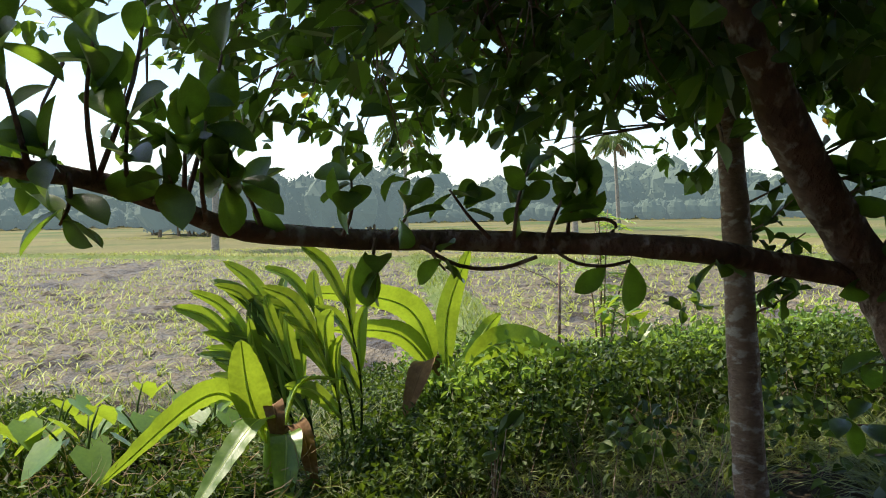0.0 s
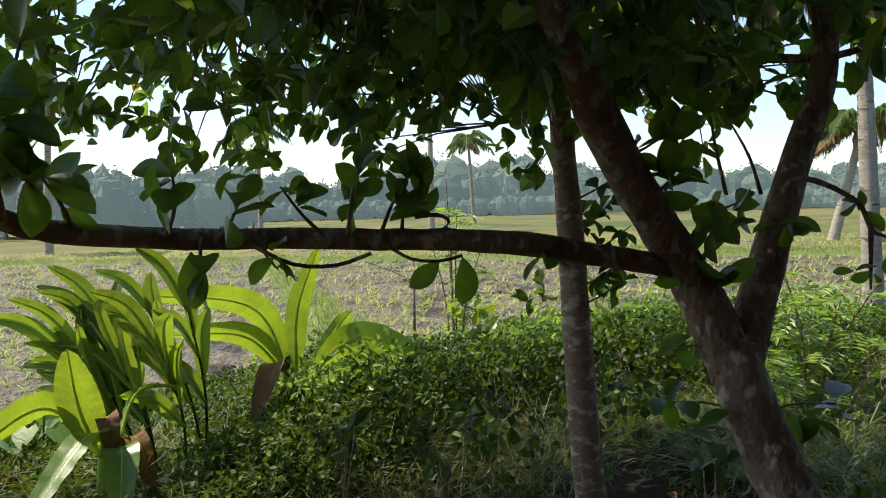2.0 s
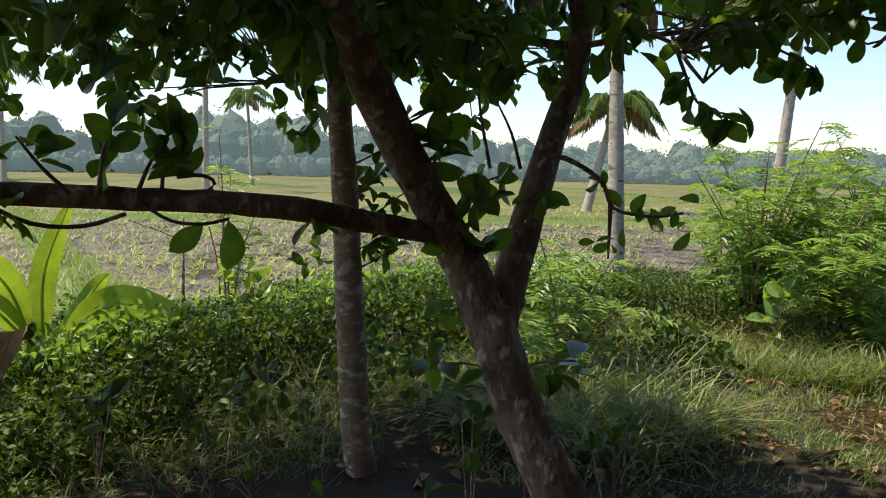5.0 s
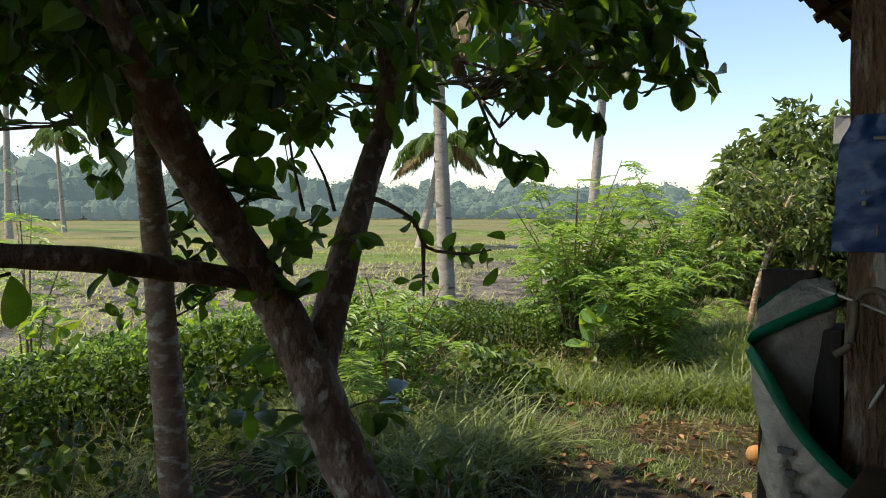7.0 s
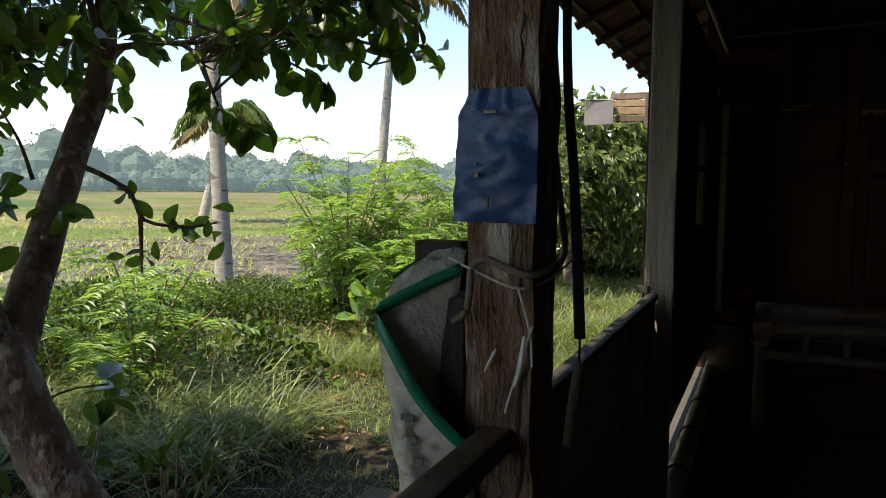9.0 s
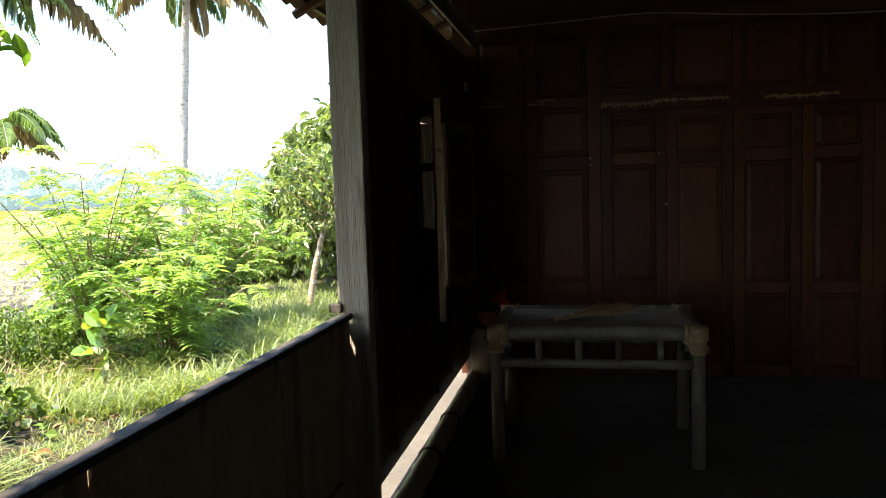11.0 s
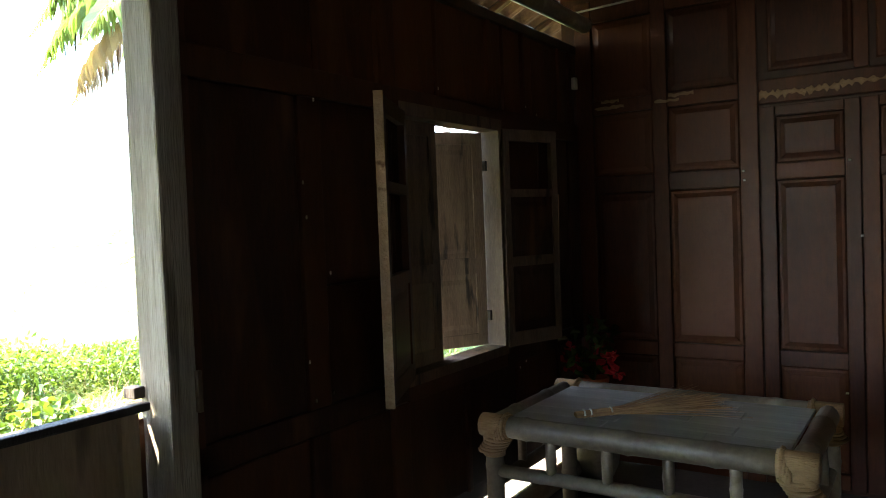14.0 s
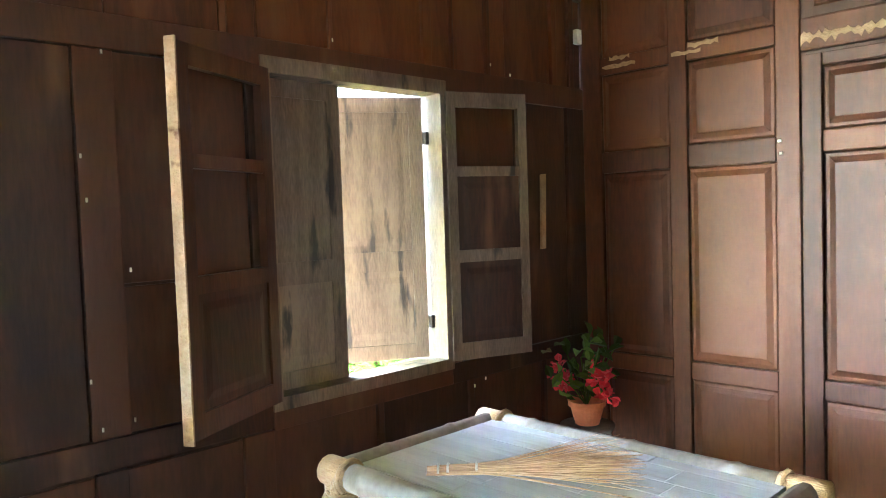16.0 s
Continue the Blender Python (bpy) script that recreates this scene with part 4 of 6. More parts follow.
# ---- trees ----
def stem_tube(pts, r0, r1, n=26, sides=12, lump=.10):
    p = smooth_path(pts, n)
    return tube(p, np.linspace(r0, r1, n), sides, True, lump)


CAM_CLEAR = np.array((.25, 1.15))


def jack_leaves(centres, outward, per, size=.10):
    """Leaves in whorls round the ends of twigs."""
    n = len(centres) * per
    c = np.repeat(centres, per, 0) + rng.normal(size=(n, 3)) * .035
    o = np.repeat(outward, per, 0)
    d = unit(o * .45 + rng.normal(size=(n, 3)) * .75 + np.array((0, 0, -.25)))
    up = unit(rng.normal(size=(n, 3)) * .55 + np.array((0, 0, 1.0)))
    L = size * (.65 + .65 * rng.random(n))
    keep = (c[:, 0] < -.62) & (np.hypot(c[:, 0] - CAM_CLEAR[0], c[:, 1] - CAM_CLEAR[1]) > 1.15)
    return c[keep], d[keep], up[keep], L[keep]


def build_jackfruit():
    e = anchor("jackfruit_tree", -1.62, 3.16, -.1, "forked jackfruit tree with a long level branch and dark leaves", "tree")
    wood = Soup()
    wood.add(*stem_tube([(-1.42, 3.06, -.18), (-1.47, 3.02, .1), (-1.54, 2.96, .36), (-1.65, 2.89, .60), (-1.74, 2.85, .84), (-1.79, 2.85, .98)], .10, .084))
    wood.add(*stem_tube([(-1.79, 2.86, .88), (-1.82, 2.77, 1.10), (-1.83, 2.65, 1.30), (-1.77, 2.44, 1.53), (-1.67, 2.24, 1.74), (-1.61, 2.15, 1.86), (-1.59, 2.08, 1.97), (-1.6, 1.95, 2.4), (-1.65, 1.85, 3.2)], .084, .04, 34))
    wood.add(*stem_tube([(-1.78, 2.87, .90), (-1.81, 2.95, 1.07), (-1.85, 3.08, 1.32), (-1.91, 3.27, 1.66), (-1.89, 3.36, 1.89), (-1.90, 3.42, 2.25), (-1.85, 3.45, 2.7), (-1.8, 3.4, 3.3)], .074, .03, 34))
    wood.add(*stem_tube([(-1.83, 2.66, 1.26), (-1.84, 2.39, 1.31), (-1.80, 2.0, 1.375), (-1.92, 1.71, 1.39), (-1.96, 1.37, 1.405), (-1.90, 1.04, 1.42), (-1.75, .80, 1.45), (-1.67, .71, 1.48),
                         (-1.52, .59, 1.54), (-1.39, .49, 1.57), (-1.24, .37, 1.59), (-1.1, .2, 1.64)], .040, .016, 56, 10, .16))
    hang(wood.make("trunk", [BARK], smooth=True), e)

    limbs = Soup()
    seeds = []
    roots = [(-1.60, 2.10, 1.95), (-1.6, 1.97, 2.3), (-1.62, 1.9, 2.7), (-1.65, 1.86, 3.0), (-1.90, 3.38, 2.0), (-1.88, 3.44, 2.4), (-1.85, 3.44, 2.75), (-3.14, 2.98, 2.2), (-3.16, 2.96, 2.7)]
    for k in range(44):
        r = np.array(roots[k % len(roots)])
        a = rng.random() * 2 * np.pi
        reach = .7 + 1.2 * rng.random()
        tip = r + np.array((math.cos(a) * reach, math.sin(a) * reach, .05 + rng.random() * .7 - .35 * (reach > 1.3)))
        if tip[0] > -.75:
            tip[0] = -.75 - rng.random() * .4
        tip[1] = min(tip[1], 3.15)
        mid = (r + tip) / 2 + np.array((rng.normal() * .12, rng.normal() * .12, .12))
        p = smooth_path([r, mid, tip], 9)
        limbs.add(*tube(p, np.linspace(.015, .005, 9), 6))
        seeds += [p[i] for i in range(3, 9)]
    seeds = np.array(seeds)

    # crown: whorls filling an uneven round, thin towards its rim
    want = []
    while len(want) < 1500:
        q = np.array((-2.65, 2.1, 2.8)) + rng.normal(size=3) * (1.15, 1.2, .72)
        r = np.hypot(q[0] + 2.65, q[1] - 2.1)
        floor_z = 1.89 + .16 * math.sin(q[0] * 3.1) + .15 * math.sin(q[1] * 2.7 + 1) + .12 * max(0, r - 1.0)
        hole = noise.noise(Vector((q[0] * 1.6, q[1] * 1.6, q[2] * 1.6)))
        # the side that looks north over the path stops short
        if q[1] - 2.2 > 1.75 - .25 * abs(q[0] + 2.0) or q[2] < floor_z or q[0] > -.72 or hole < -.27 or q[2] > 4.2:
            continue
        want.append(q)
    # unseen upper whorls over the verge, added to shade the undergrowth
    while len(want) < 2100:
        q = np.array((-3.8, 1.6, 3.8)) + rng.normal(size=3) * (1.1, .85, .45)
        if q[2] < 1.70 + .33 * np.hypot(q[0], q[1] - 1.15) or q[0] < -5.3 or q[1] < .1 or q[0] > -1.4:
            continue
        want.append(q)
    # more unseen whorls to the south-west, high above the verge, added to block sun
    while len(want) < 3500:
        q = np.array((-3.5, .5, 4.0)) + rng.normal(size=3) * (.9, .9, .45)
        if q[2] < 1.75 + .36 * np.hypot(q[0], q[1] - 1.15) or q[0] < -4.9 or q[1] < -1.0 or q[0] > -1.4:
            continue
        want.append(q)
    # a dense knot where the stems meet the crown
    for _ in range(70):
        want.append(np.array((-1.75, 2.3, 2.10)) + rng.normal(size=3) * (.30, .26, .12))
    for _ in range(46):
        want.append(np.array((-1.25, 3.5, 2.16)) + rng.normal(size=3) * (.36, .26, .10))
    # leaves that fill the space between the two stems
    for _ in range(170):
        q = np.array((-2.45, 3.0, 2.32)) + rng.normal(size=3) * (.36, .38, .20)
        if 1.92 < q[2] and q[1] < 3.75:
            want.append(q)
    for _ in range(40):
        want.append(np.array((-2.9, 1.4, 2.0)) + rng.normal(size=3) * (.4, .6, .16))
    want = np.array(want)
    want = want[(want[:, 0] < -.70) & (np.hypot(want[:, 0] - CAM_CLEAR[0], want[:, 1] - CAM_CLEAR[1]) > 1.2)]
    near = seeds[np.argmin(((want[:, None] - seeds[None]) ** 2).sum(-1), 1)]
    for a, b in zip(near, want):
        if np.linalg.norm(b - a) > .75:
            a = b + (a - b) * .3 / np.linalg.norm(b - a)
        m = (a + b) / 2 + rng.normal(size=3) * .03
        limbs.add(*tube(np.array([a, m, b]), (.006, .004, .0025), 4, cap=False))
    hang(limbs.make("limbs", [BARK], smooth=True), e)
    c, d, u, L = jack_leaves(want, unit(want - np.array((-2.0, 2.4, 2.3))), 9)
    fo = Soup().add(*cloud(c, d, u, L, L * .29, ROUND))
    k = rng.choice(len(c), 22, replace=False)
    fo.add(*cloud(c[k], d[k] + (0, 0, -.6), u[k], L[k], L[k] * .3, OVAL), slot=1)
    tagged(hang(fo.make("foliage", [JACK, JACK_OLD]), e), "dense dark green leaves", kind="stuff")

    # sprigs along the level branch and by the fork, each leaf a part
    proto = [Soup().add(*cloud(np.zeros((1, 3)), np.array([(1., 0, 0)]), np.array([(0., 0, 1)]), np.array([1.0]), np.array([w]), OVAL_FINE)).make("leaf", [JACK], smooth=True) for w in (.27, .30, .25)]
    used = [0, 0, 0]
    tw = Soup()
    sprigs = [((-1.89, 1.54, 1.402), (0, .05, .22), 11), ((-1.87, 1.63, 1.402), (.03, .1, .20), 9), ((-1.91, 1.71, 1.402), (.05, .06, .16), 8), ((-1.89, 1.47, 1.411), (.02, -.12, .14), 6),
              ((-1.83, 1.05, 1.429), (.06, .02, .15), 7), ((-1.87, 1.14, 1.420), (.03, .0, -.10), 4), ((-1.85, 1.18, 1.420), (.05, .05, .09), 5), ((-1.76, 0.84, 1.456), (.10, -.05, .12), 7),
              ((-1.69, 0.76, 1.465), (.16, .02, .14), 8), ((-1.64, 0.72, 1.474), (.12, .02, .22), 8), ((-1.57, 0.68, 1.501), (.10, .04, .25), 9), ((-1.51, 0.63, 1.519), (.12, .05, .05), 7),
              ((-1.46, 0.59, 1.537), (.08, .02, .16), 8), ((-1.40, 0.54, 1.555), (.04, .02, .30), 9), ((-1.35, 0.48, 1.573), (.05, .0, .05), 7), ((-1.30, 0.45, 1.582), (.02, -.05, .24), 8),
              ((-1.26, 0.37, 1.591), (.02, -.03, .38), 9), ((-1.40, 0.54, 1.555), (-.15, .08, .42), 9), ((-1.57, 0.68, 1.501), (-.12, .10, .45), 9), ((-1.21, 0.30, 1.609), (-.02, -.1, .12), 8),
              ((-1.37, 0.50, 1.573), (.0, -.02, -.10), 5), ((-1.92, 1.32, 1.402), (.02, .02, -.08), 4), ((-1.80, 2.10, 1.357), (.05, .02, -.04), 3),
              ((-1.86, 2.66, 1.28), (.10, .02, -.05), 6), ((-1.84, 2.62, 1.34), (.12, .10, .06), 6), ((-1.82, 2.74, 1.15), (.12, .03, .10), 5), ((-1.83, 2.68, 1.3), (.05, .18, .10), 8),
              ((-1.82, 2.66, 1.32), (.0, .26, .16), 7), ((-1.85, 3.05, 1.42), (.1, .04, -.04), 5), ((-1.77, 2.42, 1.56), (.08, .10, .02), 7), ((-1.74, 2.36, 1.62), (.06, .12, .06), 7), ((-1.78, 2.48, 1.48), (.06, .10, .08), 6)]
    def leaf_at(p, d, up, L):
        k = int(rng.integers(3))
        dv = Vector(d).normalized()
        sv = Vector(up).cross(dv).normalized()
        nv = dv.cross(sv)
        m = Matrix((dv, sv, nv)).transposed().to_4x4()
        if used[k] == 0:
            ob = proto[k]
        else:
            ob = new("leaf", proto[k].data)
        used[k] += 1
        ob.matrix_basis = Matrix.Translation(Vector(p) - Vector(e.location)) @ m @ Matrix.Diagonal((L, L, L, 1))
        ob.parent = e
    for b, o, n in sprigs:
        b, o = np.array(b), np.array(o)
        tip = b + o
        tw.add(*tube(smooth_path([b, b + o * .5 + rng.normal(size=3) * .012, tip], 7), np.linspace(.007, .003, 7), 5))
        for i in range(n):
            t = .35 + .65 * rng.random()
            d = unit(unit(o) * .5 + rng.normal(size=3) * .7 + np.array((0, 0, .12)))
            leaf_at(b + o * t, d, unit(rng.normal(size=3) * .6 + np.array((.35, 0, .8))), .088 + .045 * rng.random())
    # the two leaves and the looped twig that hang below the branch
    tw.add(*tube(smooth_path([(-1.90, 1.66, 1.375), (-1.86, 1.72, 1.335), (-1.84, 1.80, 1.326), (-1.83, 1.87, 1.339)], 10), .005, 6))
    leaf_at((-1.84, 1.80, 1.321), (.05, -.85, -.62), (.9, 0, .2), .115)
    leaf_at((-1.83, 1.87, 1.335), (.05, .03, -1), (.9, .2, 0), .145)
    leaf_at((-1.86, 1.11, 1.384), (.05, .02, -1), (.9, -.1, 0), .155)
    tw.add(*tube(smooth_path([(-1.89, 1.81, 1.393), (-1.88, 1.85, 1.438), (-1.87, 1.81, 1.461), (-1.87, 1.74, 1.456)], 10), .006, 6))
    leaf_at((-1.87, 1.80, 1.461), (.05, -1, .02), (.4, 0, .9), .14)
    tw.add(*tube(smooth_path([(-1.91, 1.27, 1.393), (-1.89, 1.38, 1.335), (-1.88, 1.50, 1.326), (-1.86, 1.60, 1.357)], 10), .006, 6))
    # bare forked twig with round leaves beside the right stem
    tw.add(*tube(smooth_path([(-1.88, 3.15, 1.50), (-1.79, 3.13, 1.55), (-1.70, 3.16, 1.53), (-1.63, 3.24, 1.46), (-1.59, 3.27, 1.36), (-1.48, 3.36, 1.335), (-1.40, 3.43, 1.35)], 22), np.linspace(.013, .004, 22), 7))
    tw.add(*tube(smooth_path([(-1.60, 3.26, 1.39), (-1.60, 3.26, 1.28), (-1.60, 3.26, 1.17)], 9), np.linspace(.010, .004, 9), 6))
    for p, n in (((-1.5, 3.35, 1.34), 6), ((-1.60, 3.26, 1.22), 5), ((-1.63, 3.24, 1.45), 5), ((-1.41, 3.42, 1.36), 5)):
        for _ in range(n):
            leaf_at(np.array(p) + rng.normal(size=3) * .035, unit(rng.normal(size=3) + (0, 0, -.3)), unit(rng.normal(size=3) * .7 + np.array((.4, -.4, .4))), .06 + .04 * rng.random())
    # low twigs with hanging leaves under the crown's north side
    for line in ([(-1.9, 3.42, 2.2), (-1.34, 3.46, 2.02), (-1.16, 3.58, 1.93), (-1.05, 3.62, 1.86)], [(-1.34, 3.46, 2.04), (-1.0, 3.58, 2.02), (-.78, 3.57, 1.97), (-.66, 3.55, 1.95)],
                 [(-1.5, 3.45, 2.0), (-1.42, 3.42, 1.86), (-1.36, 3.44, 1.74), (-1.25, 3.5, 1.70)], [(-1.0, 3.5, 2.15), (-.8, 3.54, 2.12), (-.68, 3.53, 2.10), (-.62, 3.5, 2.06)]):
        p = smooth_path(line, 14)
        tw.add(*tube(p, np.linspace(.009, .003, 14), 6))
        for k in range(22):
            q = p[int(rng.integers(4, 14))]
            leaf_at(q + rng.normal(size=3) * .03, unit(rng.normal(size=3) * .5 + (0, 0, -.8)), unit(rng.normal(size=3) * .6 + np.array((.5, -.5, .3))), .08 + .05 * rng.random())
    # dry shoots by the stems
    for p, q in (((-1.85, 3.03, 1.50), (-1.91, 2.94, 1.77)), ((-1.80, 2.55, 1.45), (-1.99, 2.83, 1.68)), ((-1.9, 2.92, 1.5), (-1.95, 2.88, 1.88))):
        tw.add(*tube(smooth_path([p, (np.array(p) + q) / 2 + rng.normal(size=3) * .02, q], 7), np.linspace(.008, .003, 7), 5))
    for p in ((-1.86, 2.62, .80), (-1.80, 2.66, .72), (-1.92, 2.70, .98), (-1.6, 3.1, .80)):
        for _ in range(4):
            leaf_at(np.array(p) + rng.normal(size=3) * .03, unit(rng.normal(size=3) + (0, 0, -.1)), (.3, -.2, .9), .10 + .04 * rng.random())
        tw.add(*tube(smooth_path([(-1.72, 2.87, p[2] - .05), (np.array(p) + (-1.72, 2.87, p[2])) / 2, p], 6), .004, 5))
    hang(tw.make("twigs", [BARK], smooth=True), e)
    for k in range(3):
        if used[k] == 0:
            leaf_at((-2.2, 1.6, 1.5), (0, 0, 1), (1, 0, 0), .1)


def build_straight_tree():
    e = anchor("young_tree", -3.05, 3.09, -.1, "slim straight tree with pale mottled bark", "tree")
    s = Soup().add(*stem_tube([(-3.04, 3.10, -.2), (-3.06, 3.06, .10), (-3.08, 3.02, .85), (-3.10, 3.0, 1.40), (-3.12, 2.98, 1.78), (-3.14, 2.96, 2.2), (-3.16, 2.95, 2.8), (-3.18, 2.93, 3.5)], .088, .04, 60, 12, .07))
    hang(s.make("trunk", [BARK_PALE], smooth=True), e)
    # side shoots with leaves against the trunk
    s, lf = Soup(), Soup()
    for z, yaw in ((1.35, .3), (1.2, .9), (1.05, .5), (.95, 1.2), (1.5, .8), (.8, 2.6), (1.3, 2.4)):
        d = np.array((math.cos(yaw), math.sin(yaw), .5))
        p = smooth_path([(-3.09, 3.02, z), np.array((-3.09, 3.02, z)) + d * .15, np.array((-3.09, 3.02, z)) + d * .28 + (0, 0, .03)], 6)
        s.add(*tube(p, np.linspace(.006, .003, 6), 5))
        n = 9
        c = np.repeat(p[2:5], 3, 0)
        lf.add(*cloud(c, rand_dir(n, .1), rand_dir(n, 1.2), .10, .03, OVAL))
    hang(s.make("shoots", [BARK]), e)
    tagged(hang(lf.make("foliage", [HERB]), e), kind="stuff")


def build_palm(base, top, r, frond, n_frond, label, dry=3, nuts=0, leaflets=44):
    e = anchor("coconut_palm", *base, label, "palm", "coconut palms")
    b, t = np.array(base, float), np.array(top, float)
    m = (b + t) / 2 + np.array((0, 0, 0)) + (t - b)[[1, 0, 2]] * (.02, .02, 0)
    n = 60
    p = smooth_path([b - (0, 0, .2), m, t], n)
    rad = np.linspace(r * 1.15, r * .62, n)
    rad[:4] *= np.linspace(1.35, 1.05, 4)
    rad *= 1 + .05 * (np.arange(n) % 2)
    hang(Soup().add(*tube(p, rad, 12, True, .06)).make("trunk", [PALM_BARK], smooth=True), e)
    g, k0 = Soup(), 0
    for k in range(n_frond):
        a = k * 2.399 + rng.random() * .4
        lift = np.interp(k / n_frond, (0, 1), (1.1, -.55))
        is_dry = k >= n_frond - dry
        L = frond * (.85 + .25 * rng.random())
        h = np.array((math.cos(a), math.sin(a), 0))
        pts = smooth_path([t, t + h * L * .35 + (0, 0, L * (.28 * lift + .10)), t + h * L * .72 + (0, 0, L * (.30 * lift - .12)), t + h * L * .95 + (0, 0, L * (.18 * lift - .42))], 12)
        g.add(*tube(pts, np.linspace(.035, .008, 12) * frond / 3, 4), slot=1 if is_dry else 0)
        u = np.linspace(.12, 1, leaflets)
        q = np.stack([np.interp(u, np.linspace(0, 1, 12), pts[:, i]) for i in range(3)], -1)
        tan = unit(np.gradient(q, axis=0))
        sd = unit(np.cross(tan, (0, 0, 1.0)))
        ll = frond * .26 * np.sin(np.clip(u * 1.05, 0, 1) * np.pi * .93 + .15)
        for sgn in (-1, 1):
            d = unit(sd * sgn * .75 + tan * .55 + np.array((0, 0, -.55 - .3 * is_dry)) + rng.normal(size=q.shape) * .12)
            g.add(*cloud(q, d, np.broadcast_to((0, 0, 1.0), q.shape), np.maximum(ll, .1), .0115 * frond / 2.6, LANCE), slot=1 if is_dry else 0)
    tagged(hang(g.make("fronds", [PALM_LEAF, PALM_DRY]), e), kind="stuff")
    for k in range(nuts):
        a = rng.random() * 6.28
        c = t + np.array((math.cos(a) * .28, math.sin(a) * .28, -.18 - .18 * rng.random()))
        prof = np.linspace(-1, 1, 7)
        pts = np.array([c + (0, 0, .15 * u) for u in prof])
        hang(Soup().add(*tube(pts, .115 * np.sqrt(np.maximum(1 - prof ** 2, .02)), 9)).make("coconut", [COCONUT], smooth=True), e)


def build_mango():
    e = anchor("mango_tree", -3.0, 15.4, -.44, "round mango tree with drooping glossy leaves", "tree")
    w = Soup()
    w.add(*stem_tube([(-3.1, 15.4, -.5), (-3.12, 15.4, .3), (-3.0, 15.5, 1.0), (-2.9, 15.6, 1.8)], .13, .07, 16, 9))
    for a in ((-4.0, 15.2, 1.9), (-2.0, 15.4, 2.0), (-2.8, 14.6, 2.2), (-3.2, 16.4, 2.2), (-2.4, 15.0, 2.6)):
        w.add(*stem_tube([(-3.05, 15.45, .8), (np.array((-3.05, 15.45, .9)) + a) / 2 + (0, 0, .15), a], .06, .02, 9, 6))
    hang(w.make("trunk", [BARK_PALE], smooth=True), e)
    c, o = [], []
    while len(c) < 640:
        q = rng.normal(size=3)
        q = q / np.linalg.norm(q) * (.72 + .3 * rng.random())
        p = np.array((-3.0, 15.6, 1.55)) + q * (2.0, 1.9, 1.75)
        p += .3 * noise.noise(Vector((q[0] * 2.2, q[1] * 2.2, q[2] * 2.2))) * q
        if p[2] < .30 + .5 * (abs(p[0] + 3.0) < .7) * (p[1] < 15.4) + .35 * noise.noise(Vector((p[0] * 2, p[1] * 2, 0))) or p[0] > -.35:
            continue
        c.append(p)
        o.append(q)
    c, o = np.array(c), np.array(o)
    per = 18
    n = len(c) * per
    cc = np.repeat(c, per, 0) + rng.normal(size=(n, 3)) * .06
    d = unit(np.repeat(o, per, 0) * .5 + rng.normal(size=(n, 3)) * .6 + np.array((0, 0, -.75)))
    f = Soup().add(*cloud(cc, d, rand_dir(n, 1.0), .17 + .08 * rng.random(n), .026, LANCE))
    tagged(hang(f.make("foliage", [MANGO]), e), "drooping dark green leaves", kind="stuff")


def build_leaning_tree():
    e = anchor("small_tree", -3.34, 12.7, -.42, "small leaning tree with pale stem and sparse leaves", "tree")
    w, lf = Soup(), Soup()
    w.add(*stem_tube([(-3.34, 12.74, -.5), (-3.2, 12.8, .4), (-2.95, 12.88, 1.27), (-2.8, 12.9, 1.7)], .055, .02, 14, 8))
    for k in range(30):
        a = rng.random() * 6.28
        s = np.array((-3.15, 12.82, .7)) + np.array((.35, .1, 1.0)) * rng.random()
        t = s + np.array((math.cos(a) * .8, math.sin(a) * .8, .3 + .5 * rng.random()))
        p = smooth_path([s, (s + t) / 2 + (0, 0, .1), t], 8)
        w.add(*tube(p, np.linspace(.015, .004, 8), 5))
        n = 46
        c = p[rng.integers(2, 8, n)] + rng.normal(size=(n, 3)) * .08
        lf.add(*cloud(c, rand_dir(n, -.1), rand_dir(n, 1), .11 + .05 * rng.random(n), .028, LANCE))
    hang(w.make("trunk", [BARK_PALE], smooth=True), e)
    tagged(hang(lf.make("foliage", [MANGO]), e), kind="stuff")


def build_thicket():
    """Dark bushes that close the view behind the mango tree."""
    n = 900
    x, y = rng.uniform(-8.5, .3, n), rng.uniform(16.6, 19.5, n)
    h = 1.5 + .8 * patchy(x, y, .5, 81) + .25 * (x + 4)
    per = 22
    c = np.stack([x, y, -.45 + np.clip(h, .5, 2.6) * rng.random(n) ** .5], -1)
    c = np.repeat(c, per, 0) + rng.normal(size=(n * per, 3)) * .16
    f = Soup().add(*cloud(c, rand_dir(len(c), -.2), rand_dir(len(c), 1.0), .16 + .1 * rng.random(len(c)), .032, LANCE))
    tagged(f.make("thicket", [MANGO]), "dark green bushes behind the mango tree", "bushes", kind="stuff")


